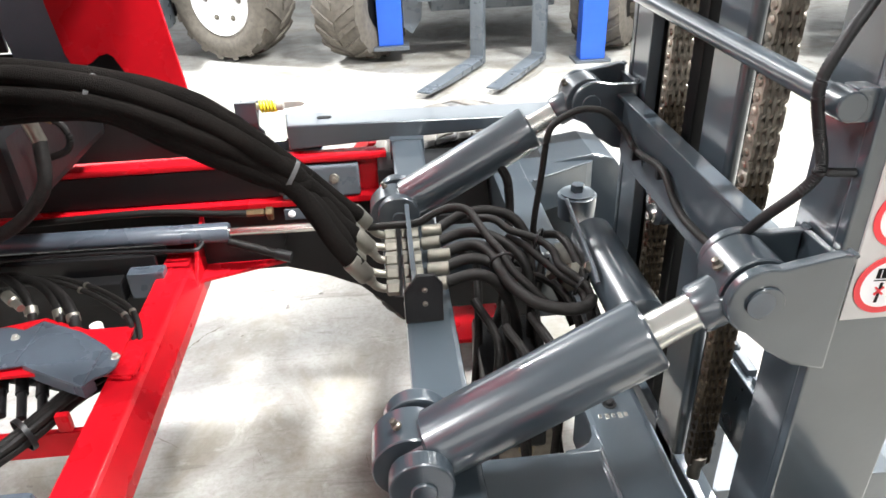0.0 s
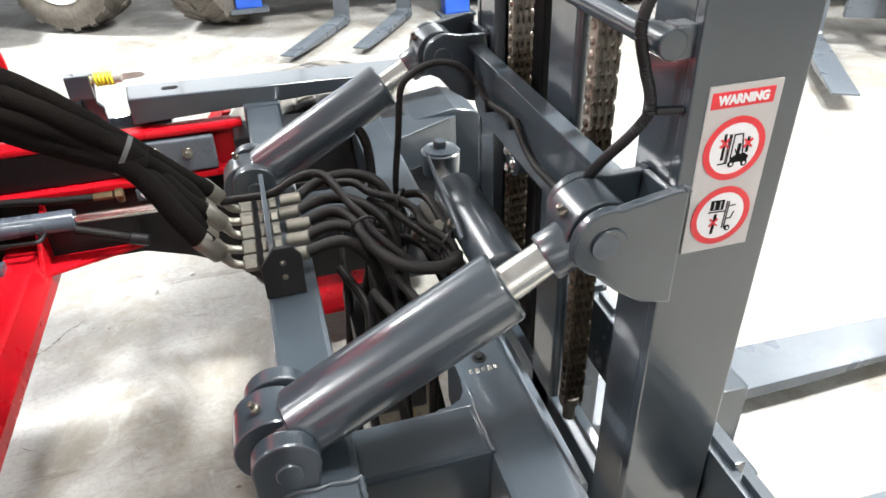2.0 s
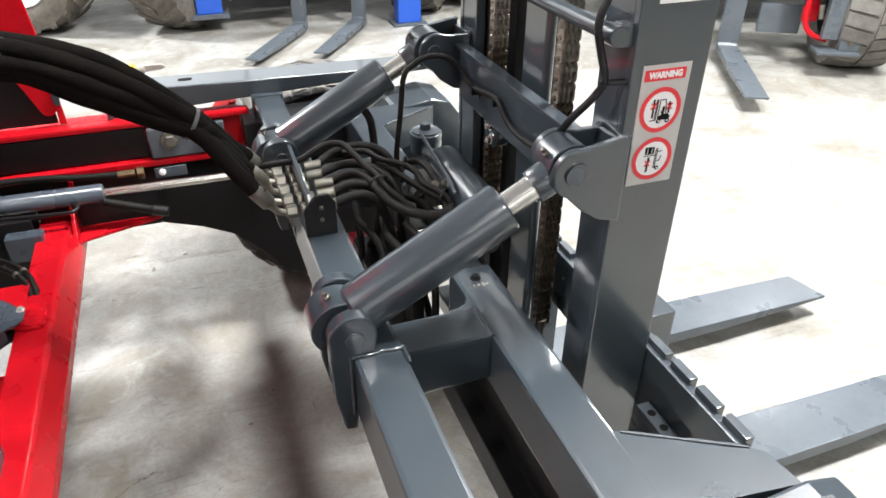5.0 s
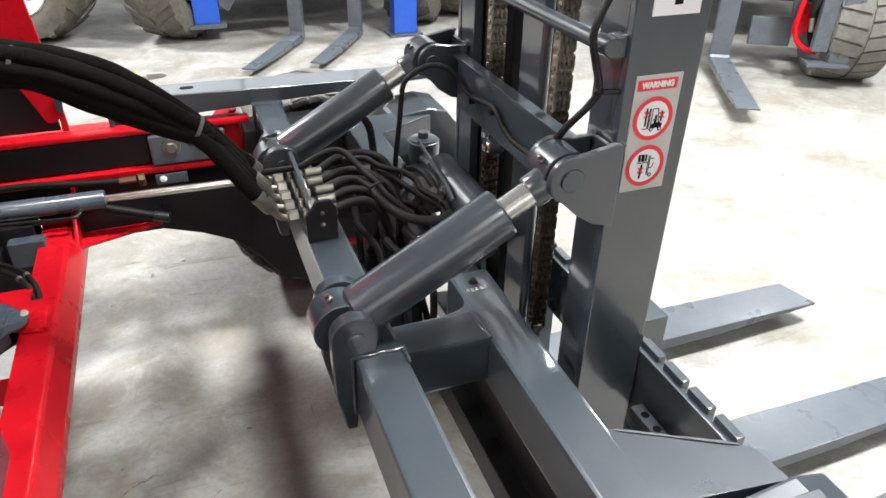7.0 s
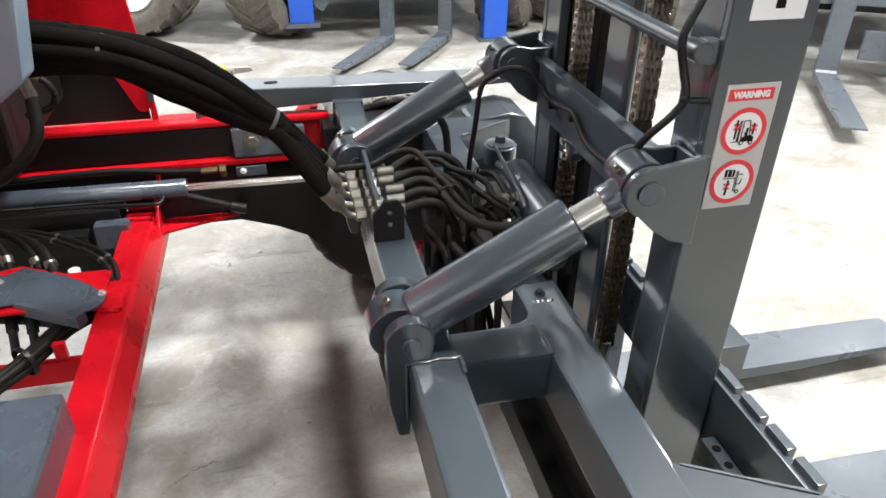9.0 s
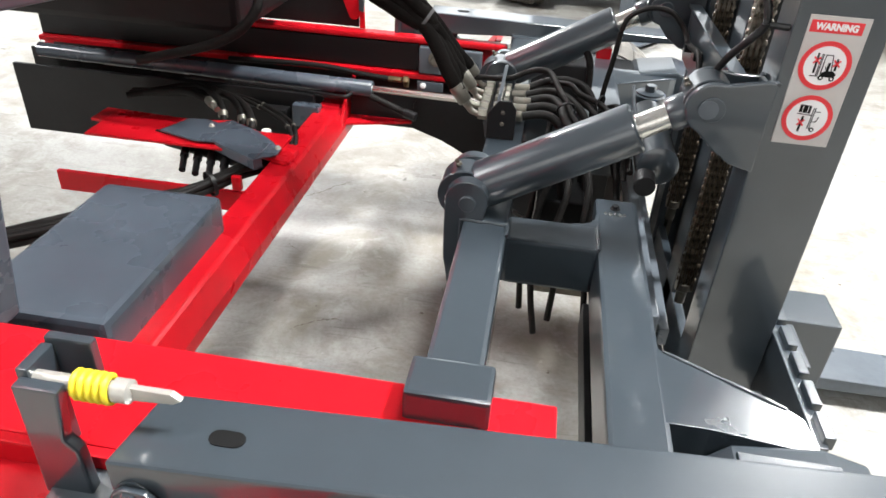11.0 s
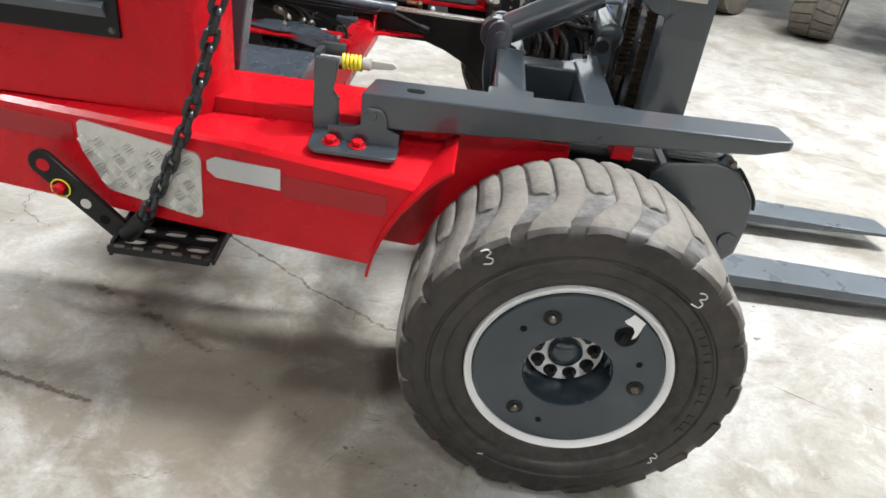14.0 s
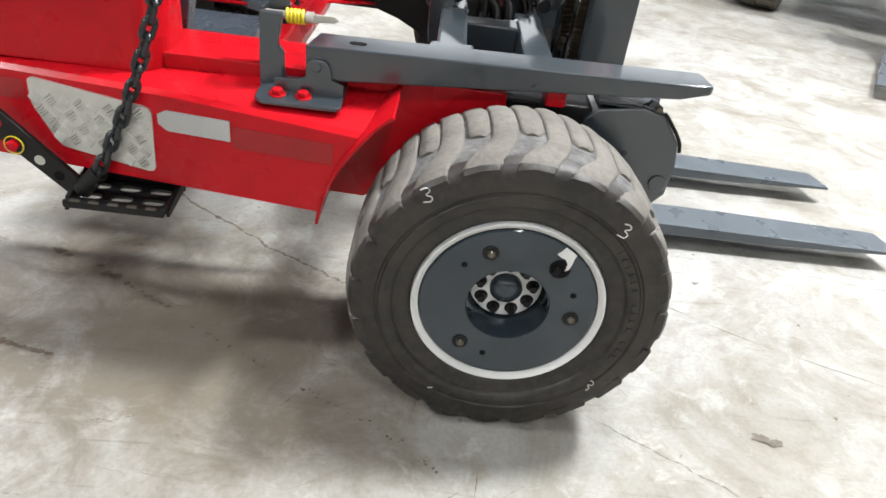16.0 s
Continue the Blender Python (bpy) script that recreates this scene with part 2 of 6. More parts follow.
def prism(pts, axis, a, b, w=0.003, bm=None, segs=2):
    """A plate: the outline pts in the plane across axis, from a to b along it."""
    own = bmesh.new()
    put = {"x": lambda p, k: (k, p[0], p[1]), "y": lambda p, k: (p[0], k, p[1]), "z": lambda p, k: (p[0], p[1], k)}[axis]
    va = [own.verts.new(put(p, a)) for p in pts]
    vb = [own.verts.new(put(p, b)) for p in pts]
    n = len(pts)
    own.faces.new(va)
    own.faces.new(vb[::-1])
    for i in range(n):
        own.faces.new((va[i], vb[i], vb[(i + 1) % n], va[(i + 1) % n]))
    bmesh.ops.recalc_face_normals(own, faces=own.faces)
    bevel(own, w, segs, 40)
    return join(bm, own)


def arc(cx, cy, r, a0, a1, n=10):
    return [(cx + r * math.cos(radians(a0 + (a1 - a0) * i / n)), cy + r * math.sin(radians(a0 + (a1 - a0) * i / n))) for i in range(n + 1)]


def lathe(profile, p0, p1, seg=40, bm=None):
    """A turned body: (distance along p0-p1 in metres, radius) rows round the line from p0 towards p1."""
    own = bmesh.new()
    d = (Vector(p1) - Vector(p0)).normalized()
    q = d.to_track_quat("Z", "Y").to_matrix()
    rings = []
    for s, r in profile:
        c = Vector(p0) + d * s
        if r < 1e-6:
            rings.append([own.verts.new(c)])
        else:
            rings.append([own.verts.new(c + q @ Vector((r * math.cos(2 * math.pi * k / seg), r * math.sin(2 * math.pi * k / seg), 0))) for k in range(seg)])
    for a, b in zip(rings, rings[1:]):
        for k in range(seg):
            j = (k + 1) % seg
            if len(a) == 1 and len(b) == 1:
                continue
            if len(a) == 1:
                own.faces.new((a[0], b[k], b[j]))
            elif len(b) == 1:
                own.faces.new((a[k], b[0], a[j]))
            else:
                own.faces.new((a[k], b[k], b[j], a[j]))
    for f in own.faces:
        f.smooth = seg > 8
    return join(bm, own)


def rod(p0, p1, r, seg=24, bm=None, w=0.0015):
    L = (Vector(p1) - Vector(p0)).length
    w = min(w, r * 0.4, L * 0.3)
    return lathe([(0, 0), (0, r - w), (w, r), (L - w, r), (L, r - w), (L, 0)], p0, p1, seg, bm)


def smooth_path(pts, n=8):
    out = []
    P = [Vector(p) for p in pts]
    P = [P[0] * 2 - P[1]] + P + [P[-1] * 2 - P[-2]]
    for i in range(1, len(P) - 2):
        for k in range(n):
            t = k / n
            a, b, c, d = P[i - 1], P[i], P[i + 1], P[i + 2]
            out.append(0.5 * ((2 * b) + (c - a) * t + (2 * a - 5 * b + 4 * c - d) * t * t + (3 * b - a - 3 * c + d) * t ** 3))
    out.append(P[-2])
    return out


def tube(pts, r, seg=12, n=8, bm=None, wobble=0.0, ribs=0.0):
    """A bent hose or bar through pts."""
    own = bmesh.new()
    C = smooth_path(pts, n) if n > 1 else [Vector(p) for p in pts]
    up = Vector((0, 0, 1))
    rings = []
    for i, c in enumerate(C):
        t = (C[min(i + 1, len(C) - 1)] - C[max(i - 1, 0)]).normalized()
        side = t.cross(up)
        if side.length < 0.15:
            side = t.cross(Vector((0, 1, 0)))
        side.normalize()
        if rings and side.dot(last) < 0:
            side = -side
        last = side
        nrm = side.cross(t)
        rr = r * (1 + (wobble * noise.noise(c * 30) if wobble else 0)) + (ribs if i % 2 else 0)
        rings.append([own.verts.new(c + (side * math.cos(2 * math.pi * k / seg) + nrm * math.sin(2 * math.pi * k / seg)) * rr) for k in range(seg)])
    for a, b in zip(rings, rings[1:]):
        for k in range(seg):
            own.faces.new((a[k], a[(k + 1) % seg], b[(k + 1) % seg], b[k])).smooth = True
    own.faces.new(rings[0])
    own.faces.new(rings[-1][::-1])
    return join(bm, own)


def hexbolt(p, d, r=0.011, h=0.008, washer=True, bm=None):
    p, d = Vector(p), Vector(d).normalized()
    own = None
    if washer:
        own = rod(p, p + d * 0.002, r * 1.45, 18)
    own = lathe([(0, 0), (0, r), (h * 0.8, r), (h, r * 0.85), (h, 0)], p + d * 0.002, p + d, 6, own)
    return join(bm, own)


def text_mesh(txt, size, m, parent, material, name="lettering", label="", extrude=0.0004):
    cu = bpy.data.curves.new("txt", "FONT")
    cu.body, cu.size, cu.extrude, cu.align_x, cu.align_y, cu.offset = txt, size, extrude, "CENTER", "CENTER", size * 0.045
    tmp = new("txt", cu)
    bpy.context.view_layer.update()
    me = bpy.data.meshes.new_from_object(tmp.evaluated_get(bpy.context.evaluated_depsgraph_get()))
    bpy.data.objects.remove(tmp)
    bpy.data.curves.remove(cu)
    me.materials.append(material)
    me.name = name
    ob = adopt(new(name, me), parent)
    ob.matrix_basis = m
    if label:
        tagged(ob, label)
    return ob


def structure(name, bm, material, label, category):
    return tagged(new(name, mesh_of(name, bm, material)), label, category, kind="structure")


# ---- the hall ----
X0, X1, Y0, Y1 = -9.0, 11.0, -8.0, 12.0
floor = structure("floor", box(X0, X1, Y0, Y1, -0.2, 0.0, 0), CONCRETE, "pale polished concrete workshop floor with stains and hairline cracks", "floor")
structure("ceiling", box(X0, X1, Y0, Y1, CEIL + 0.3, CEIL + 0.5, 0), CEILM, "dull grey sheet metal roof lining above the workshop", "ceiling")


def window_wall(name, window_name, y0, y1, z0, z1, pane_mat):
    """A block wall with a long band of milky panes in white frames."""
    wx0, wx1, ym = -7.0, 9.0, (y0 + y1) / 2
    wall = None
    for a in ((X0, X1, 0, z0), (X0, X1, z1, CEIL + 0.3), (X0, wx0, z0, z1), (wx1, X1, z0, z1)):
        wall = box(a[0], a[1], y0, y1, a[2], a[3], 0, wall)
    structure(name, wall, WALLM, "grey painted block wall with a window band", "wall")
    window = structure(window_name, box(wx0, wx1, ym - 0.03, ym + 0.03, z0, z0 + 0.06, 0.004), HOUSING, "long band of glowing milky window panes, out of view", "window")
    part("window_frame", box(wx0, wx1, ym - 0.03, ym + 0.03, z1 - 0.06, z1, 0.004), HOUSING, window)
    for k in range(9):
        wx = wx0 + 2 * k
        part("window_frame", box(max(wx - 0.03, wx0), min(wx + 0.03, wx1), ym - 0.03, ym + 0.03, z0 + 0.061, z1 - 0.061, 0.004), HOUSING, window)
        if k < 8:
            part("pane", box(wx + 0.031, wx + 1.969, ym - 0.004, ym + 0.004, z0 + 0.061, z1 - 0.061, 0), pane_mat, window)


# both bands are out of view; the south one is added fill light
window_wall("wall_north", "window_1", Y1, Y1 + 0.2, 2.5, 4.5, SKYPANE)
window_wall("wall_south", "window_2", Y0 - 0.2, Y0, 1.4, 4.5, FILL_PANE)
structure("wall_west", box(X0 - 0.2, X0, Y0, Y1, 0, CEIL + 0.3, 0), WALLM, "grey painted block wall of the workshop", "wall")
structure("wall_east", box(X1, X1 + 0.2, Y0, Y1, 0, CEIL + 0.3, 0), WALLM, "grey painted block wall of the workshop", "wall")


def ceiling_lamp(x, y, share):
    lamp = thing("ceiling_light", "white round bay lamp hung under the roof", "light", (x, y, CEIL), "bay lamps under the roof")
    part("housing", lathe([(0, 0.38), (0.0, 0.39), (0.12, 0.33), (0.22, 0.1), (0.3, 0.08), (0.3, 0)], (x, y, CEIL), (x, y, CEIL + 1), 28), HOUSING, lamp)
    part("diffuser", lathe([(0, 0), (0, 0.375), (0.02, 0.375), (0.02, 0)], (x, y, CEIL - 0.005), (x, y, CEIL + 1), 28), TUBE, lamp, "lit white lamp glass")
    data = bpy.data.lights.new("bay", "AREA")
    data.shape, data.size, data.energy, data.color = "DISK", 0.76, LAMP_POWER * share, (0.97, 0.985, 1.0)
    adopt(new("bay_lamp", data), lamp).matrix_basis = pose(x, y, CEIL - 0.03)


for lx, ly, lshare in LAMP_ROWS:
    ceiling_lamp(lx, ly, lshare)


def crack(pts, w, seed, name="crack"):
    """A hairline crack filled with dirt, wandering and breaking off at places."""
    level = 0.0007 + 0.00003 * (seed % 17)
    C = smooth_path([(*p, 0) for p in pts], 40 if w > 0.002 else 6)
    bm = bmesh.new()
    rows = []
    for i, c in enumerate(C):
        t = (C[min(i + 1, len(C) - 1)] - C[max(i - 1, 0)]).normalized()
        s = Vector((-t.y, t.x, 0))
        c = c + s * min(1, w * 300) * (noise.noise(Vector((seed * 7.3, i * 0.11, 0))) * 0.014 + noise.noise(Vector((seed * 3.1, i * 0.55, 4))) * 0.004)
        k = max(w * (0.45 + 1.1 * noise.noise(Vector((seed, i * 0.3, 9)))), w * 0.12) * min(1, 0.15 + 5 * min(i, len(C) - 1 - i) / len(C))
        rows.append((bm.verts.new((c.x + s.x * k, c.y + s.y * k, level)), bm.verts.new((c.x - s.x * k, c.y - s.y * k, level))))
    for a, b in zip(rows, rows[1:]):
        bm.faces.new((a[0], a[1], b[1], b[0]))
    part(name, bm, CRACKM, floor)


CRACKM = mat("dirt filled crack", (0.12, 0.1, 0.08), 0.9, grain=0.6, scale=60, second=(0.3, 0.27, 0.22))
# ---- the forklift ----
YC = 1.03
lift = thing("forklift", "red and slate grey forklift with open chassis and lowered forks", "forklift", (0.2, YC, 0.0))


def far(y):
    return 2 * YC - y


def other(y):
    """Mirror image for the wheel and load arm of the other side."""
    return 1.94 - y


def both(fn):
    """Builds a part on the near side and its mirror image on the other side."""
    fn(lambda y: y)
    fn(far)


def ybox(sy, x0, x1, y0, y1, z0, z1, w=0.004, bm=None):
    a, b = sorted((sy(y0), sy(y1)))
    return box(x0, x1, a, b, z0, z1, w, bm)


def yprism(sy, pts, y0, y1, w=0.003, bm=None):
    a, b = sorted((sy(y0), sy(y1)))
    return prism(pts, "y", a, b, w, bm)


# wheels
WX, WZ, WR = 0.457, 0.352, 0.357


def wheel(sy):
    s = 1 if sy(0) == 0 else -1

    def Y(y):
        return sy(y)

    def at(r, deg, y):
        return (WX + r * math.cos(radians(deg)), Y(y), WZ + r * math.sin(radians(deg)))

    def turned(rows, seg=72, bm=None):
        # rows of (y, radius) round the axle
        return lathe([(abs(Y(y) - Y(-0.30)), r) for y, r in rows], (WX, Y(-0.30), WZ), (WX, Y(0.2), WZ), seg, bm)

    disc = part("wheel", turned([(-0.14, 0.0), (-0.14, 0.088), (-0.256, 0.088), (-0.261, 0.091), (-0.2615, 0.189), (-0.259, 0.192), (-0.1, 0.1925), (-0.1, 0.0)]), DISC, lift, "dark grey gloss wheel disc with a recessed hub")
    part("rim", turned([(-0.24, 0.1935), (-0.258, 0.1945), (-0.262, 0.2), (-0.2665, 0.2035), (-0.268, 0.207), (-0.266, 0.2095), (-0.26, 0.2105), (-0.235, 0.211), (-0.225, 0.205), (0.0, 0.204), (0.0, 0.1935), (-0.24, 0.1935)]), WHITE, disc, "white painted rim flange")
    part("tyre", turned([(-0.24, 0.2112), (-0.258, 0.2118), (-0.264, 0.219), (-0.2665, 0.232), (-0.2675, 0.2455), (-0.269, 0.2485), (-0.2755, 0.2515), (-0.2785, 0.256), (-0.2802, 0.268), (-0.28, 0.277), (-0.2755, 0.2805), (-0.2755, 0.2845), (-0.2788, 0.288), (-0.2785, 0.314), (-0.2755, 0.328), (-0.268, 0.3385), (-0.256, 0.3455), (-0.242, 0.3478), (-0.232, 0.342), (-0.13, 0.344), (0.0, 0.338), (0.03, 0.322), (0.035, 0.27), (0.0, 0.2112), (-0.24, 0.2112)], 96), RUBBER, disc, "worn black rubber tyre with dusty lug tread")
    # broad worn shoulder lugs that lock into one another along the middle of the tread
    part("tread_base", turned([(-0.2725, 0.324), (-0.261, 0.339), (-0.24, 0.3462), (-0.18, 0.3485), (-0.1, 0.3485), (-0.02, 0.346), (0.018, 0.341), (0.03, 0.33), (0.0, 0.3), (-0.255, 0.3), (-0.269, 0.328)], 96), TREAD_PALE, disc, "dusty tread base")
    # near lugs lean over and run on between the tongues that come from the other shoulder
    count = 20
    pitch = 360 / count
    near = [(-0.2785, 0.0, 0.36, 0.021), (-0.268, -0.4, 0.36, 0.0125), (-0.244, -2.4, 0.34, 0.005), (-0.215, -5.2, 0.305, 0.002), (-0.19, -7.6, 0.265, 0.0008), (-0.165, -8.8, 0.238, 0.0003), (-0.1, -9.1, 0.232, 0.0), (-0.03, -8.4, 0.23, 0.002), (0.016, -6.9, 0.226, 0.009)]
    tongue = [(0.036, -5.8, 0.21, 0.022), (0.022, -6.6, 0.215, 0.0115), (-0.02, -8.2, 0.222, 0.003), (-0.07, -8.9, 0.225, 0.0), (-0.125, -9.1, 0.222, 0.0), (-0.142, -9.0, 0.19, 0.0006), (-0.15, -8.9, 0.115, 0.003)]
    for side, rowset in ((0, near), (1, tongue)):
        for k in range(count):
            a0 = pitch * (k + 0.5 * side)
            own = bmesh.new()
            rows = []
            for j, (y, bend, share, drop) in enumerate(rowset):
                half = pitch * share + 0.2 * math.sin(k * 2.1 + j * 1.3)
                rt = WR - drop + 0.0006 * math.sin(k * 3.7 + j)
                rb = 0.318 if j == 0 else 0.332
                row = []
                for r, da in ((rb, -half), (rt - 0.004, -half), (rt - 0.0006, -half + 0.9), (rt + 0.0006, 0), (rt - 0.0006, half - 0.9), (rt - 0.004, half), (rb, half)):
                    sway = 0.0025 * math.sin(k * 5.3 + da * 0.7) if j in (0, len(rowset) - 1) else 0
                    row.append(own.verts.new(at(r, a0 + bend + da, y + sway)))
                rows.append(row)
            for j, (p, q) in enumerate(zip(rows, rows[1:])):
                for i in range(6):
                    f = own.faces.new((p[i], p[i + 1], q[i + 1], q[i]))
                    f.smooth, f.material_index = True, 1 if j == 0 else 0
            own.faces.new(rows[0]).material_index = 1
            own.faces.new(rows[-1][::-1])
            part("tread_lug", own, [TREAD, RUBBER], disc, smooth=62)
    hub = part("hub", turned([(-0.19, 0.0), (-0.19, 0.079), (-0.186, 0.081), (-0.15, 0.08), (-0.14, 0.0)]), WHITE, disc, "white hub flange")
    part("hub_cap", turned([(-0.213, 0.0), (-0.213, 0.012), (-0.208, 0.028), (-0.2, 0.036), (-0.188, 0.037), (-0.188, 0.0)], 40), DISC, disc, "dark domed hub cap")
    for k in range(9):
        p = at(0.06, 40 * k + 10, -0.19)
        part("wheel_nut", hexbolt(p, (0, -s, 0), 0.0105, 0.016), BLACK, disc)
    for deg in (113, 231, -6):
        p = at(0.142, deg, -0.2615)
        part("bolt_washer", rod(p, (p[0], p[1] - s * 0.003, p[2]), 0.0175, 24), BLACK, disc)
        part("disc_bolt", lathe([(0, 0), (0, 0.009), (0.004, 0.009), (0.007, 0.006), (0.008, 0)], (p[0], p[1] - s * 0.003, p[2]), (p[0], p[1] - s, p[2]), 18), STEEL, disc)
        p = at(0.142, deg + 25, -0.2617)
        part("hole", rod(p, (p[0], p[1] - s * 0.001, p[2]), 0.0068, 16), DECAL_K, disc, "dark drilled hole")
    p = at(0.144, 50, -0.2617)
    part("valve_hole", rod(p, (p[0], p[1] - s * 0.001, p[2]), 0.023, 28), DECAL_K, disc, "dark valve opening")
    # white fan shaped patch laid on the disc between valve and rim
    fan = [(r * math.cos(radians(d)), r * math.sin(radians(d))) for r, d in ((0.1905, 51), (0.1905, 54), (0.1905, 57), (0.1905, 60), (0.178, 60.5), (0.167, 61.5), (0.165, 58), (0.168, 54), (0.163, 50), (0.148, 46), (0.158, 45.5), (0.172, 48), (0.182, 50))]
    part("valve_notch", prism([(WX + u, WZ + v) for u, v in fan], "y", *sorted((Y(-0.2617), Y(-0.2628))), 0), WHITE, disc, "white fan shaped patch beside the valve")
    part("valve", lathe([(0, 0), (0, 0.007), (0.02, 0.007), (0.022, 0.0)], (p[0] - 0.004, p[1] - s * 0.001, p[2] + 0.002), (p[0] - 0.02, p[1] - s * 0.03, p[2] - 0.01), 14), BLACK, disc, "black valve stem")
    if s == 1:
        # embossed marks on the raised band of the sidewall
        for k in range(15):
            if k in (6, 11):
                continue
            a0, a1 = radians(42 - 4.4 * k), radians(42 - 4.4 * k - (2.6 if k % 3 else 1.6))
            ring = [(WX + q * math.cos(a), WZ + q * math.sin(a)) for q, a in ((0.2605, a0), (0.2745, a0), (0.2745, a1), (0.2605, a1))]
            part("raised_mark", prism(ring, "y", -0.2822, -0.2785, 0.0006), RUBBER, disc)
        for deg, r, n in ((128, 0.345, 7), (49.2, 0.32, 7), (239.2, 0.309, 4), (319, 0.306, 6)):
            # a chalked figure three
            a = radians(deg)
            c = Vector((WX, -0.2785, WZ)) + Vector((math.cos(a), 0, math.sin(a))) * (r - 0.02)
            lean = radians(90 - 0.45 * (90 - deg)) if deg < 180 else radians(60)
            up, across = Vector((math.cos(lean), 0, math.sin(lean))), Vector((math.sin(lean), 0, -math.cos(lean)))
            pts = [c + across * u * 0.011 + up * v * 0.014 for u, v in ((-0.9, 1.0), (0.2, 1.15), (0.7, 0.6), (-0.1, 0.1), (0.8, -0.35), (0.5, -1.0), (-0.9, -0.95))][:n]
            part("chalk_mark", tube(pts, 0.0009 + 0.0001 * n, 5, 4), CHALK, disc, "chalked figure 3")


wheel(lambda y: y)
wheel(other)


# chassis side beam, flared front plate over the wheel
def side_y(x):
    return -0.083 - 0.128 * x


def side_beam(sy):
    bm = bmesh.new()
    n = 12
    rings = []
    for v, ztop, zbot in ((0.0, 0.645, 0.44), (0.012, 0.655, 0.44), (0.2, 0.682, 0.44)):
        ring = []
        for x, z in [(-1.45, zbot), (-1.45, ztop), (-1.0, ztop), (-0.3, ztop)]:
            ring.append((x, z))
        a1 = math.degrees(math.asin((ztop - 0.02 * (v < 0.1) - WZ) / 0.45))
        a0 = math.degrees(math.asin((zbot - 0.012 - WZ) / 0.45))
        for i in range(n + 1):
            a = radians(180 - (a1 + (a0 - a1) * i / n))
            ring.append((WX + 0.45 * math.cos(a), WZ + 0.45 * math.sin(a)))
        rings.append([bm.verts.new((x, sy(side_y(x) + v), z)) for x, z in ring])
    m = len(rings[0])
    for a, b in zip(rings, rings[1:]):
        for i in range(m):
            bm.faces.new((a[i], a[(i + 1) % m], b[(i + 1) % m], b[i]))
    bm.faces.new(rings[0])
    bm.faces.new(rings[-1][::-1])
    beam = part("side_beam", bm, RED, lift, "glossy red folded side beam of the chassis")
    # rolled edge of the wheel arch
    own = bmesh.new()
    rows = []
    for i in range(19):
        a = radians(180 - (6.5 + 44 * i / 18))
        ra, rb = 0.443, 0.4494
        wob = 0.004 * math.sin(i * 0.9)
        ya, yb = -0.098 + wob - 0.036 * min(1, i / 8), 0.1
        rows.append([own.verts.new((WX + r * math.cos(a), sy(y), WZ + r * math.sin(a))) for r, y in ((ra, ya), (rb, ya), (rb, yb), (ra, yb))])
    for p, q in zip(rows, rows[1:]):
        for i in range(4):
            own.faces.new((p[i], p[(i + 1) % 4], q[(i + 1) % 4], q[i]))
    own.faces.new(rows[0])
    own.faces.new(rows[-1][::-1])
    part("wheel_arch", own, RED, beam)
    if sy(0) == 0:
        def tape(x0, x1, z0, z1, cut, name, material, label):
            y0, y1 = side_y(x0), side_y(x1)
            own = bmesh.new()
            pts = [(x0 + cut, z1), (x1, z1), (x1, z0), (x0 + cut, z0), (x0, z0 + (z1 - z0) * 0.3), (x0, z0 + (z1 - z0) * 0.75)] if cut else [(x0, z1), (x1, z1), (x1, z0), (x0, z0)]
            fr = [own.verts.new((x, side_y(x) - 0.0035, z)) for x, z in pts]
            bk = [own.verts.new((x, side_y(x) + 0.002, z)) for x, z in pts]
            own.faces.new(fr)
            own.faces.new(bk[::-1])
            for i in range(len(pts)):
                own.faces.new((fr[i], bk[i], bk[(i + 1) % len(pts)], fr[(i + 1) % len(pts)]))
            return part(name, own, material, beam, label)

        tape(-0.348, -0.184, 0.566, 0.614, 0.02, "reflector_tape", REFL, "silver reflective tape strip")
        tape(-1.2, -0.9, 0.585, 0.632, 0.02, "reflector_tape", REFL, "silver reflective tape strip")
        for x0, x1, z0, z1 in ((-0.895, -0.655, 0.58, 0.628), (-0.18, 0.045, 0.552, 0.602)):
            strip = tape(x0, x1, z0, z1, 0, "tape_shadow", SHADOWED, "darker red band left by old tape")
            for v in strip.data.vertices:
                v.co.y += 0.0022
        # chequer plate with raised bars
        own = bmesh.new()
        pts = [(-0.641, 0.632), (-0.634, 0.638), (-0.625, 0.639), (-0.376, 0.615), (-0.366, 0.611), (-0.36, 0.6), (-0.364, 0.47), (-0.369, 0.461), (-0.38, 0.458), (-0.575, 0.482), (-0.587, 0.486), (-0.598, 0.498), (-0.638, 0.57), (-0.643, 0.59)]
        fr = [own.verts.new((x, side_y(x) - 0.006, z)) for x, z in pts]
        bk = [own.verts.new((x, side_y(x) + 0.002, z)) for x, z in pts]
        own.faces.new(fr)
        own.faces.new(bk[::-1])
        for i in range(len(pts)):
            own.faces.new((fr[i], bk[i], bk[(i + 1) % len(pts)], fr[(i + 1) % len(pts)]))
        plate = part("chequer_plate", own, DIAMOND, beam, "bare aluminium chequer plate with raised bars")
        rib = mesh_of("plate_rib", lathe([(-0.014, 0), (-0.01, 0.0026), (0, 0.0034), (0.01, 0.0026), (0.014, 0)], (0, 0, 0), (1, 0, 0), 8), DIAMOND)
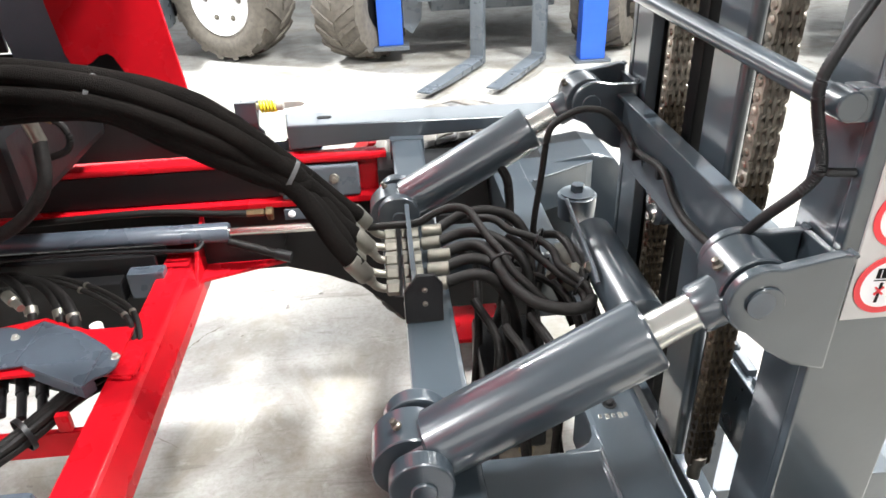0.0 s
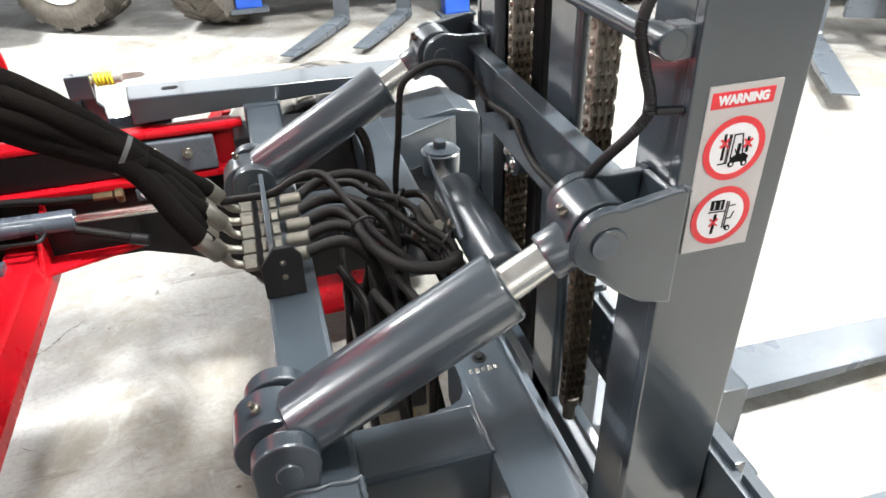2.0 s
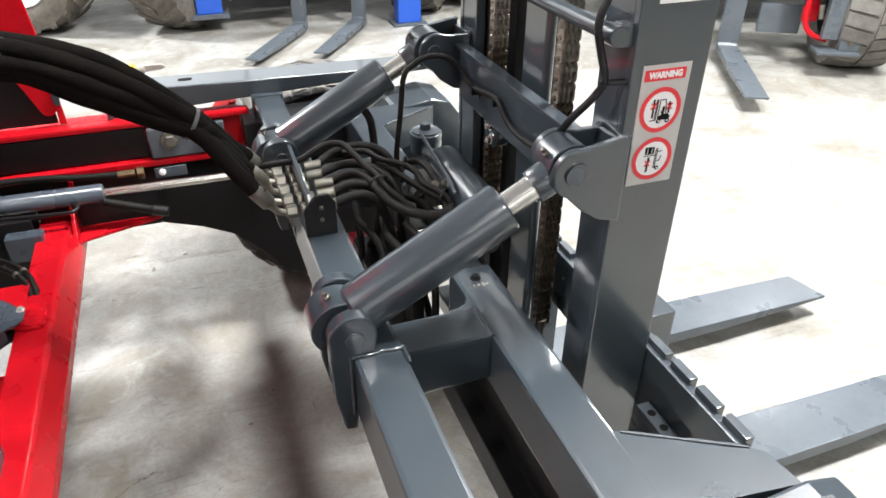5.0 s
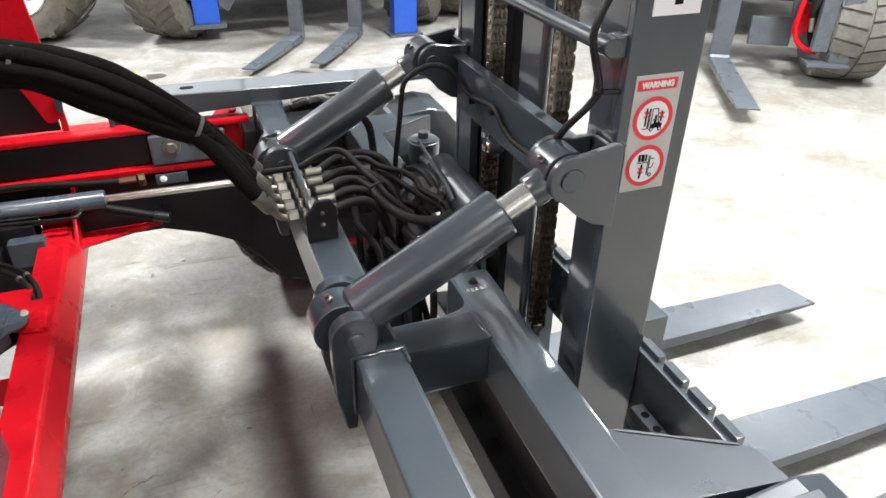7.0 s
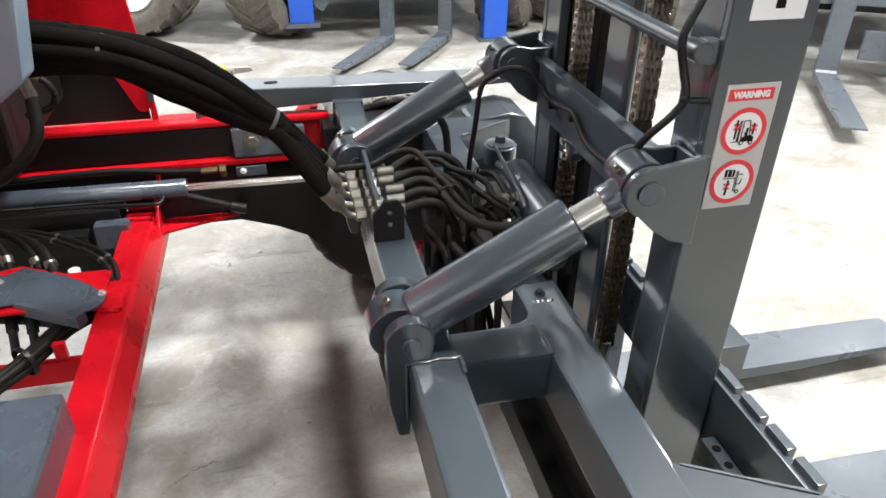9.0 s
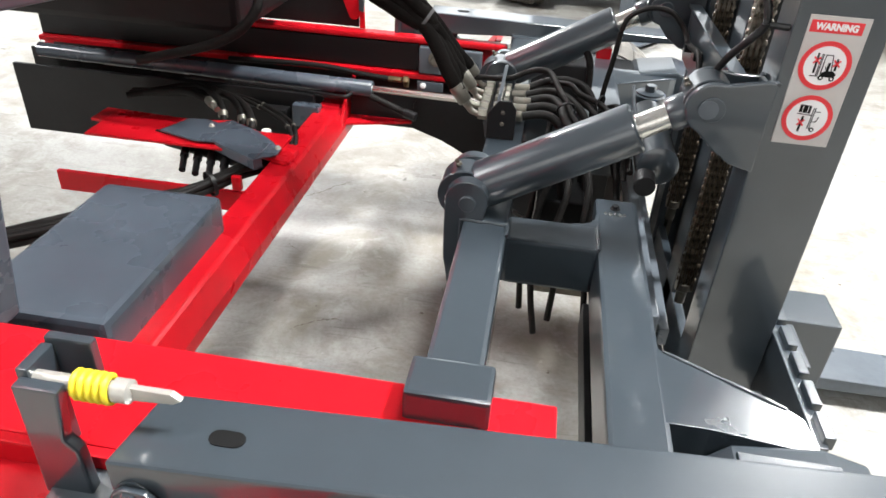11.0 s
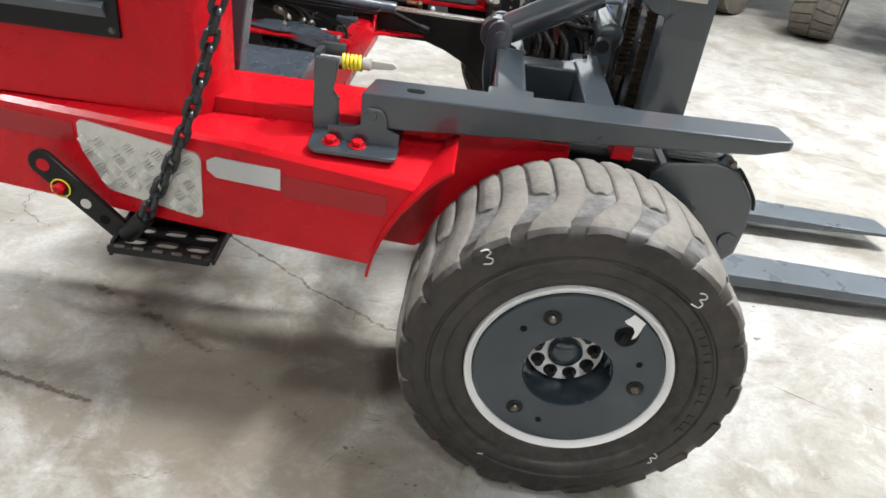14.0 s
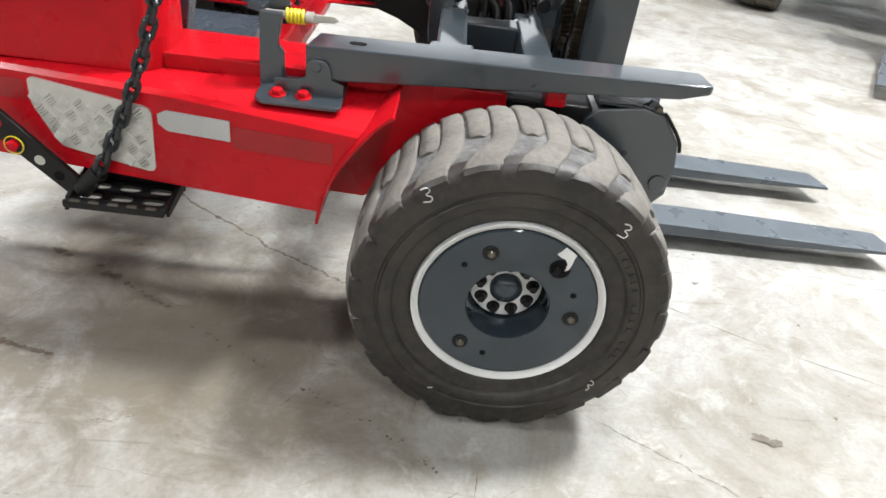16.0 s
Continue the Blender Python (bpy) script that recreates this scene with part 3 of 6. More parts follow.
        for i in range(8):
            for j in range(6):
                cx, cz = -0.63 + i * 0.034 + 0.01 * (j % 2), 0.478 + j * 0.029
                inside = cz < 0.636 - (cx + 0.64) * 0.09 - 0.012 and cx < -0.378 and cz > 0.472 - (cx + 0.38) * 0.12 and cx > -0.635 + max(0, (0.6 - cz)) * 0.42
                if inside:
                    for k in (-1.5, -0.5, 0.5, 1.5):
                        tilt = 38 if (i + j) % 2 else -38
                        dx, dz = -math.sin(radians(tilt)) * 0.0062 * k, math.cos(radians(tilt)) * 0.0062 * k
                        shared("raised_bar", rib, plate, pose(cx + dx, side_y(cx + dx) - 0.006, cz + dz, 0, -tilt, -7.3))


side_beam(lambda y: y)
part("side_beam", box(-1.45, -0.02, 1.888, 2.03, 0.44, 0.652, 0.006), RED, lift, "glossy red folded side beam of the chassis")
part("wheel_arch", prism([(0.02, 0.45), (0.1, 0.6), (0.18, 0.69), (0.2, 0.69), (0.12, 0.59), (0.04, 0.45)], "y", 1.9, 2.03, 0.002), RED, lift, "red wheel arch strip")


# legs, open channels that face inward
def leg(sy):
    so = sy if sy(0) == 0 else other
    if sy(0) == 0:
        web = part("leg", yprism(sy, [(-1.4, 0.57), (-0.3, 0.57), (-0.25, 0.47), (-0.02, 0.4), (0.1, 0.395), (0.25, 0.5), (0.415, 0.57), (0.415, 0.703), (-1.4, 0.703)], 0.07, 0.085), RED, lift, "red channel leg beam of the chassis")
        part("upper_flange", ybox(sy, -1.4, 0.415, 0.086, 0.26, 0.68, 0.702, 0.004), RED, web)
    else:
        web = part("leg", box(-1.4, 0.2, 1.846, 1.86, 0.57, 0.698, 0.003), RED, lift, "red channel leg beam of the chassis")
        part("upper_flange", box(-1.4, 0.225, 1.808, 1.8455, 0.681, 0.7, 0.007), RED, web)
    part("lower_flange", ybox(sy, -1.4, 0.2, 0.2 if sy(0) else 0.086, 0.26, 0.566, 0.584, 0.004), RED, web)
    part("leg_core", ybox(so, 0.2, 0.62, 0.092, 0.21, 0.56, 0.685, 0.006), BLACK, lift, "black leg core tube")
    part("slide_beam", ybox(sy, -1.4, -0.06, 0.222 if sy(0) else 0.16, 0.235, 0.586, 0.674, 0.004), BLACK, lift, "black sliding inner beam")
    part("stop_block", ybox(so, 0.503, 0.548, 0.062, 0.13, 0.688, 0.722, 0.003), RED, lift, "small red stop block")
    pts = [(0.6, 0.66), (0.63, 0.69), (0.735, 0.705), (0.79, 0.69), (0.838, 0.628), (0.848, 0.565), (0.842, 0.49), (0.8, 0.44), (0.62, 0.44)]
    plate = part("leg_end_plate", yprism(so, pts, 0.08, 0.252, 0.006), GREY, lift, "dark leg end box")
    if sy(0) == 0:
        part("edge_strip", tube([(0.785, sy(0.084), 0.697), (0.8, sy(0.084), 0.683), (0.838, sy(0.084), 0.634), (0.847, sy(0.084), 0.605)], 0.0045, 8, 4), BLACK, plate, "black rubber edge strip")
    if sy(0) == 0:
        part("cap_plate", prism([(0.625, 0.082), (0.73, 0.082), (0.745, 0.1), (0.745, 0.22), (0.625, 0.22)], "z", 0.7055, 0.713, 0.002), GREY, plate, "grey cap plate on the leg end")
        part("catch", prism([(0.742, 0.705), (0.752, 0.722), (0.766, 0.72), (0.79, 0.69), (0.784, 0.684), (0.758, 0.702)], "y", 0.088, 0.104, 0.002), GREY_DULL, plate, "worn grey catch")
        part("catch_bolt", hexbolt((0.77, 0.088, 0.704), (0, -1, 0), 0.007, 0.006), STEEL, plate)
        part("weld_bead", tube([(0.63 + 0.012 * k, 0.081, 0.7045 + 0.001 * (k % 2)) for k in range(9)], 0.003, 8, 3, wobble=0.5), WELDM, plate)
    part("pivot_boss", rod((0.815, so(0.081), 0.52), (0.815, so(0.074), 0.52), 0.022, 24), GREY, plate)
    # slider plate with bolts inside the channel
    sl = part("slider_plate", ybox(sy, -0.055, 0.15, 0.235, 0.262, 0.588, 0.674, 0.006), GREY_DULL, lift, "grey slider plate with hex bolts")
    for bx, bz, br in ((0.002, 0.64, 0.017), (0.085, 0.64, 0.009)):
        washer = (bx, sy(0.262), bz)
        out = 1 if sy(0) == 0 else -1
        part("washer", rod(washer, (bx, sy(0.262) + out * 0.003, bz), br * 1.5, 24), STEEL, sl)
        part("bolt", hexbolt((bx, sy(0.262) + out * 0.003, bz), (0, out, 0), br, 0.013), ZINC, sl)


both(leg)

# red cross beam between the sides with its gusset
cross = part("cross_beam", prism([(-0.356, 0.4), (-0.356, 0.492), (-0.29, 0.492), (-0.282, 0.485), (-0.262, 0.434), (-0.262, 0.4)], "y", 0.1, 1.76, 0.004), RED, lift, "glossy red chassis cross beam")
part("gusset", prism([(-0.29, 1.6), (-0.26, 1.66), (-0.03, 1.74), (-0.03, 1.8), (-0.35, 1.8), (-0.35, 1.6)], "z", 0.438, 0.448, 0.002), RED, cross)
part("gusset", prism([(1.62, 0.44), (1.7, 0.53), (1.8, 0.56), (1.8, 0.44)], "x", -0.276, -0.266, 0.002), RED, cross)
part("stiffener", box(-0.9, -0.34, 1.25, 1.39, 0.5, 0.508, 0.002), RED, cross)
part("bolt", hexbolt((-0.36, 0.42, 0.47), (-0.3, 0, 1), 0.014, 0.014), RED, cross)

# black inner frame behind
frame_pts = [(-0.055, 0.5), (-0.04, 0.545), (0.28, 0.55), (0.6, 0.54), (0.6, 0.15), (0.344, 0.15), (0.26, 0.2), (0.199, 0.28), (0.129, 0.35), (0.044, 0.393), (-0.06, 0.428)]
part("inner_frame", prism(frame_pts, "y", 1.724, 1.734, 0.002), BLACK, lift, "black inner frame plate with a curved lower edge")
# unseen mirror plates on the near side, added to keep light off the floor
part("inner_frame", prism(frame_pts, "y", other(1.734), other(1.724), 0.002), BLACK, lift, "black inner frame plate with a curved lower edge")
part("frame_panel", box(-1.4, -0.06, other(1.66), other(1.645), 0.3, 0.535, 0.003), BLACK, lift, "black inner side of the chassis, panels and shade drawn black")
part("frame_panel", box(-1.4, -0.36, 1.645, 1.66, 0.3, 0.535, 0.003), BLACK, lift, "black inner side of the chassis, panels and shade drawn black")
# black sheets that close off the view behind the cylinder and leg
part("frame_panel", box(-1.4, -0.365, 1.75, 1.76, 0.42, 0.56, 0.003), BLACK, lift, "black inner side of the chassis, panels and shade drawn black")
part("frame_panel", box(-1.4, 0.2, 1.87, 1.885, 0.44, 0.5655, 0.003), BLACK, lift, "black inner side of the chassis, panels and shade drawn black")
# red plate in shade: the shade is put in as plain black
part("frame_panel", box(-0.36, -0.02, 1.7365, 1.7465, 0.42, 0.545, 0.003), BLACK, lift, "black inner side of the chassis, panels and shade drawn black")

# sliding mast carriage
rear = part("carriage_beam", box(0.24, 0.318, 0.21, 1.85, 0.615, 0.734, 0.008), GREY, lift, "grey box section carriage cross beam")
part("end_cap", box(0.235, 0.323, 1.79, 1.86, 0.61, 0.738, 0.005), GREY, rear)
part("end_cap", box(0.225, 0.333, 0.2, 0.27, 0.6, 0.745, 0.006), GREY, rear)


def front_beam(sy):
    part("carriage_beam", ybox(sy, 0.478, 0.56, 0.2, 0.87, 0.585, 0.69, 0.008), GREY, lift, "grey box section carriage cross beam")
    part("link_beam", ybox(sy, 0.316, 0.48, 0.662, 0.748, 0.6, 0.694, 0.007), GREY, lift, "grey link beam between the cross beams")
    corner = [(0.432, 0.742), (0.432, 0.749), (0.452, 0.7515), (0.466, 0.759), (0.474, 0.772), (0.4765, 0.79), (0.484, 0.79), (0.484, 0.742)]
    part("joint_plate", prism([(x, sy(y)) for x, y in corner], "z", 0.6, 0.6942, 0.003), GREY, lift, "grey rounded joint plate")
    seam = [(0.48, sy(0.664 + 0.0105 * k), 0.6925 + 0.0004 * math.sin(k * 2.1)) for k in range(9)]
    part("weld_bead", tube(seam, 0.0028, 8, 4, wobble=0.4), WELDM, lift, "grey painted weld bead")
    pts = [(0.556, 0.42), (0.715, 0.333), (0.735, 0.315), (0.742, 0.256), (0.61, 0.272), (0.54, 0.272)]
    part("corner_gusset", prism([(x, y if sy(0) == 0 else 2.0 - y) for x, y in pts], "z", 0.6, 0.6895, 0.0012), GREY, lift, "grey flared corner gusset")
    bead = [(0.565 + 0.019 * k, (0.413 - 0.0105 * k) if sy(0) == 0 else 1.587 + 0.0105 * k, 0.69) for k in range(9)]
    part("weld_bead", tube(bead, 0.0028, 8, 4, wobble=0.6), WELDM, lift)
    part("bolt", hexbolt((0.516, sy(0.83), 0.69), (0, 0, 1), 0.007, 0.006), BLACK, lift)
    for k in range(5):
        part("stamp_mark", box(0.494 + 0.009 * k, 0.499 + 0.009 * k + 0.001 * (k % 2), *sorted((sy(0.803 - 0.002 * (k % 2)), sy(0.811))), 0.69, 0.6912, 0.0004), CHROME, lift, "bare bright stamped mark")


both(front_beam)


def lug_weld(sy):
    """Rough weld runs that join the cylinder lug to the beam."""
    rows = [[(0.238 + 0.0115 * k, sy(0.6385 + 0.0015 * math.sin(k * 1.9)), 0.7355) for k in range(8)],
            [(0.236, sy(0.6405 - 0.001 * math.sin(k * 2.2)), 0.735 - 0.0125 * k) for k in range(10)],
            [(0.318 - 0.0012 * (k % 2), sy(0.602 + 0.006 * k), 0.735) for k in range(7)]]
    for pts in rows:
        part("weld_bead", tube(pts, 0.003, 8, 4, wobble=0.5), WELDM, lift, "grey painted weld bead")


both(lug_weld)


def tilt_cylinder(sy):
    P0, P1 = Vector((0.234, sy(0.703), 0.758)), Vector((0.604, sy(0.703), 0.966))
    d = (P1 - P0).normalized()
    L = (P1 - P0).length

    def at(s, r=0.0, up=0.0):
        return P0 + d * s

    nrm = Vector((-d.z, 0, d.x))
    barrel = part("tilt_cylinder", lathe([(0.03, 0.0), (0.03, 0.036), (0.036, 0.042), (0.07, 0.0425), (0.305, 0.0425), (0.309, 0.0415), (0.312, 0.038), (0.312, 0.02), (0.3, 0.0)], P0, P1, 64), GREY, lift, "glossy grey hydraulic tilt cylinder")
    part("rod", lathe([(0.3, 0.0), (0.3, 0.021), (0.372, 0.021), (0.372, 0.0)], P0, P1, 40), CHROME, barrel, "bright chrome piston rod")
    ya, yb = sorted((sy(0.682), sy(0.738)))
    part("rod_end", lathe([(0.362, 0.0), (0.362, 0.026), (0.366, 0.028), (0.392, 0.028), (0.41, 0.024), (0.41, 0.0)], P0, P1, 32, rod((P1.x, ya, P1.z), (P1.x, yb, P1.z), 0.041, 56)), GREY, barrel, "grey rod end eye")
    part("rear_eye", lathe([(0.0, 0.0), (0.0, 0.034), (0.045, 0.034), (0.05, 0.0)], P0, P1, 32, rod((P0.x, ya, P0.z), (P0.x, yb, P0.z), 0.047, 56)), GREY, barrel)
    part("pin", rod((P1.x, sy(0.67), P1.z), (P1.x, sy(0.76), P1.z), 0.017, 28), GREY, barrel)
    part("pin", rod((0.245, sy(0.637), P0.z + 0.008), (0.245, sy(0.767), P0.z + 0.008), 0.015, 28), GREY, barrel)
    g = P0 + nrm * 0.049 + d * 0.012
    part("grease_nipple", lathe([(0, 0.006), (0.004, 0.006), (0.006, 0.004), (0.012, 0.004), (0.014, 0)], g, g + nrm, 12), STEEL, barrel)
    g = P1 - d * 0.02 + nrm * 0.037
    part("grease_nipple", lathe([(0, 0.006), (0.004, 0.006), (0.006, 0.004), (0.012, 0.004), (0.014, 0)], g, g + nrm, 12), STEEL, barrel)
    # ports on the inner flank
    inward = Vector((0, 1 if sy(0) == 0 else -1, 0))
    for s in (0.075, 0.265):
        side = -inward if sy(0) else inward
        port = at(s) - nrm * 0.028 + side * 0.035
        part("port", rod(port, port - nrm * 0.016 + side * 0.022, 0.011, 14), GREY, barrel)
    # lugs on the beam
    for y0, y1, r in ((0.641, 0.665, 0.037), (0.742, 0.764, 0.04)):
        pts = arc(0.243, P0.z + 0.012, r, -5, 185, 28) + [(0.206, 0.72), (0.208, 0.655), (0.218, 0.6), (0.222, 0.588), (0.24, 0.586), (0.243, 0.61), (0.243, 0.7), (0.272, 0.724)]
        part("lug", yprism(sy, pts, y0, y1, 0.003), GREY, lift, "grey welded cylinder lug")
    # clevis on the mast
    pts = [(0.689, 1.014), (0.677, 1.0165)] + arc(P1.x, P1.z, 0.04, 74, 250, 24) + [(0.618, 0.902), (0.65, 0.88), (0.689, 0.87)]
    part("clevis_cheek", yprism(sy, pts, 0.664, 0.677, 0.003), GREY, lift, "grey mast clevis cheek")
    pts = [(0.689, 1.0), (0.645, 1.0)] + arc(P1.x + 0.006, P1.z, 0.04, 82, 250, 24) + [(0.618, 0.902), (0.65, 0.88), (0.689, 0.87)]
    part("clevis_cheek", yprism(sy, pts, 0.744, 0.757, 0.003), GREY, lift, "grey mast clevis cheek")
    part("clevis_plate", ybox(sy, 0.68, 0.6895, 0.6775, 0.7435, 0.875, 1.002, 0.002), GREY, lift, "grey back plate of the mast clevis")
    for y0, y1 in ((0.664, 0.677), (0.744, 0.757)):
        bead = [(0.688, sy(y0 + (y1 - y0) * k / 3), 1.013 - 0.013 * (y0 > 0.7) + 0.001 * (k % 2)) for k in range(4)]
        part("weld_bead", tube(bead, 0.0035, 8, 3, wobble=0.5), WELDM, lift)
    part("pin_head", rod((P1.x, sy(0.664), P1.z), (P1.x, sy(0.6605), P1.z), 0.0195, 28), GREY, lift)
    part("pin_slot", rod((P1.x - 0.006, sy(0.6605), P1.z), (P1.x - 0.006, sy(0.66), P1.z), 0.015, 20), GREY_DULL, lift)


both(tilt_cylinder)


# mast
def mast_rail(sy):
    rail = part("mast_rail", ybox(sy, 0.69, 0.822, 0.69, 0.706, 0.3, 2.3, 0.003), GREY, lift, "tall grey mast rail")
    part("flange", ybox(sy, 0.692, 0.714, 0.7065, 0.78, 0.3, 2.3, 0.003), GREY, rail)
    part("flange", ybox(sy, 0.8, 0.82, 0.7065, 0.78, 0.3, 2.3, 0.003), GREY, rail)
    inner = part("inner_rail", ybox(sy, 0.722, 0.792, 0.716, 0.728, 0.25, 2.2, 0.002), GREY, lift, "grey inner mast rail")
    part("flange", ybox(sy, 0.722, 0.734, 0.7285, 0.775, 0.25, 2.2, 0.002), STEEL, inner)
    return rail


near_rail = mast_rail(lambda y: y)
mast_rail(far)
tie_bar = part("mast_tie_plate", prism([(0.78, 0.885), (0.8, 0.868), (1.26, 0.868), (1.28, 0.885), (1.28, 0.975), (0.78, 0.975)], "x", 0.655, 0.673, 0.003), GREY, lift, "grey mast tie plate with a folded top edge")
part("top_flange", box(0.6515, 0.68, 0.755, 1.305, 0.9755, 0.983, 0.002), GREY, tie_bar)
part("mast_bar", rod((0.662, 0.72, 1.158), (0.662, 1.34, 1.158), 0.0132, 28), GREY, lift, "round grey mast cross bar")
part("bar_end", rod((0.664, 0.694, 1.157), (0.664, 0.728, 1.157), 0.0155, 12, box(0.668, 0.691, 0.698, 0.722, 1.14, 1.174, 0.003)), GREY, lift)
for z0, z1 in ((0.3, 0.42), (1.9, 2.0)):
    part("mast_cross_member", box(0.7, 0.72, 0.78, 1.28, z0, z1, 0.004), GREY, lift)
part("mast_post", prism([(0.7, 0.976), (0.706, 0.97), (0.716, 0.97), (0.722, 0.976), (0.722, 1.06), (0.716, 1.066), (0.706, 1.066), (0.7, 1.06)], "z", 0.3, 2.2, 0.003), GREY, lift, "dark grey box section post in the mast")
part("inner_post", box(0.724, 0.75, 1.072, 1.09, 0.3, 2.2, 0.003), GREY_DULL, lift, "narrow grey inner mast post")
part("inner_post", box(0.75, 0.79, 1.2, 1.275, 0.25, 2.2, 0.003), BLACK, lift, "dark inner mast post")
part("inner_post", box(0.765, 0.8, 1.09, 1.15, 0.25, 2.2, 0.003), BLACK, lift, "dark inner mast post")
roller = part("chain_roller", lathe([(0, 0), (0, 0.034), (0.004, 0.038), (0.03, 0.038), (0.034, 0.03), (0.034, 0)], (0.715, 1.16, 0.83), (0.6, 1.16, 0.83), 32), GREY, lift, "grey roller beside the leaf chain")
part("roller_bolt", hexbolt((0.681, 1.155, 0.842), (-1, 0, 0), 0.008, 0.01), CHROME, roller, "bright roller bolt")
part("roller_bolt", hexbolt((0.681, 1.15, 0.812), (-1, 0, 0), 0.008, 0.01), CHROME, roller, "bright roller bolt")

# leaf chains: stacked plates and pins
plate_bm = None
for k in range(4):
    pts = arc(0, 0.006, 0.0085, -20, 200, 8) + arc(0, -0.006, 0.0085, 160, 380, 8)
    plate_bm = prism(pts, "y", -0.014 + k * 0.0075, -0.0105 + k * 0.0075, 0.0, plate_bm)
leaf_a = mesh_of("chain_plate", plate_bm, CHAINM)
plate_bm = None
for k in range(3):
    pts = arc(0, 0.006, 0.0085, -20, 200, 8) + arc(0, -0.006, 0.0085, 160, 380, 8)
    plate_bm = prism(pts, "y", -0.01 + k * 0.0075, -0.0069 + k * 0.0075, 0.0, plate_bm)
plate_bm = rod((0, -0.017, 0.006), (0, 0.0145, 0.006), 0.0042, 8, plate_bm)
plate_bm = rod((0, -0.017, -0.006), (0, 0.0145, -0.006), 0.0042, 8, plate_bm)
leaf_b = mesh_of("chain_plate", plate_bm, CHAINM)
leaf_a_oily, leaf_b_oily = leaf_a.copy(), leaf_b.copy()
leaf_a_oily.materials[0] = leaf_b_oily.materials[0] = CHAIN_OILY


def leaf_chain(x, y, z0, z1, turn):
    anchor = part("leaf_chain", lathe([(0, 0), (0, 0.011), (0.03, 0.011), (0.034, 0.016), (0.05, 0.016), (0.052, 0.0)], (x, y, z0 - 0.05), (x, y, z1), 16), STEEL, lift, "greased leaf chain with its anchor bolt")
    big = Matrix.Diagonal((1.35, 1.3, 1.42, 1))
    n = int((z1 - z0) / 0.036)
    for i in range(n):
        oily = z0 + 0.036 * i < 0.99
        shared("chain_plate", leaf_a_oily if oily else leaf_a, anchor, pose(x, y, z0 + 0.036 * i, 0, 0, turn) @ big)
        shared("chain_plate", leaf_b_oily if oily else leaf_b, anchor, pose(x, y, z0 + 0.036 * i + 0.018, 0, 0, turn) @ big)


leaf_chain(0.7, 0.896, 0.5, 1.45, 90)
leaf_chain(0.7, 1.179, 0.55, 1.45, 90)

# fork carriage with notched bar
carriage = part("fork_carriage", box(0.826, 0.846, 0.42, 1.66, 0.395, 0.542, 0.003), GREY, lift, "grey notched fork carriage bar")
y = 0.43
while y < 1.6:
    part("notch_tooth", box(0.838, 0.856, y, y + 0.058, 0.53, 0.555, 0.002), GREY, carriage)
    y += 0.074
part("lower_bar", box(0.826, 0.85, 0.42, 1.66, 0.12, 0.2, 0.004), GREY, carriage)
part("side_plate", box(0.8, 0.826, 0.7, 0.76, 0.12, 0.54, 0.004), GREY, carriage)
part("side_plate", box(0.8, 0.826, 1.3, 1.36, 0.12, 0.54, 0.004), GREY, carriage)
blk = part("drilled_block", box(0.796, 0.8255, 0.556, 0.655, 0.418, 0.436, 0.003), GREY_DULL, carriage, "small grey drilled block")
for by in (0.585, 0.625):
    part("hole", rod((0.811, by, 0.436), (0.811, by, 0.4368), 0.0085, 18), DECAL_K, blk)


def fork(y0, y1, x1):
    own = prism([(0.86, 0.07), (0.905, 0.05), (1.5, 0.056), (x1, 0.066), (x1, 0.076), (1.3, 0.092), (0.91, 0.095), (0.9, 0.105), (0.9, 0.45), (0.86, 0.45)], "y", y0, y1, 0.003)
    for v in own.verts:
        if v.co.x > x1 - 0.02 and v.co.y < y0 + 0.02:
            v.co.y += 0.012
        if v.co.x > x1 - 0.02 and v.co.y > y1 - 0.02:
            v.co.x -= 0.03
    f = part("fork", own, GREY_DULL, lift, "scuffed grey fork tine lowered near the floor")
    part("hook", box(0.857, 0.9, y0 + 0.01, y1 - 0.01, 0.44, 0.5, 0.004), GREY, f)


fork(0.655, 0.805, 1.96)
fork(1.145, 1.29, 1.915)
part("fork_bracket", box(0.9, 1.02, 0.845, 0.965, 0.2, 0.472, 0.005), GREY, lift, "grey block bracket on the fork carriage")


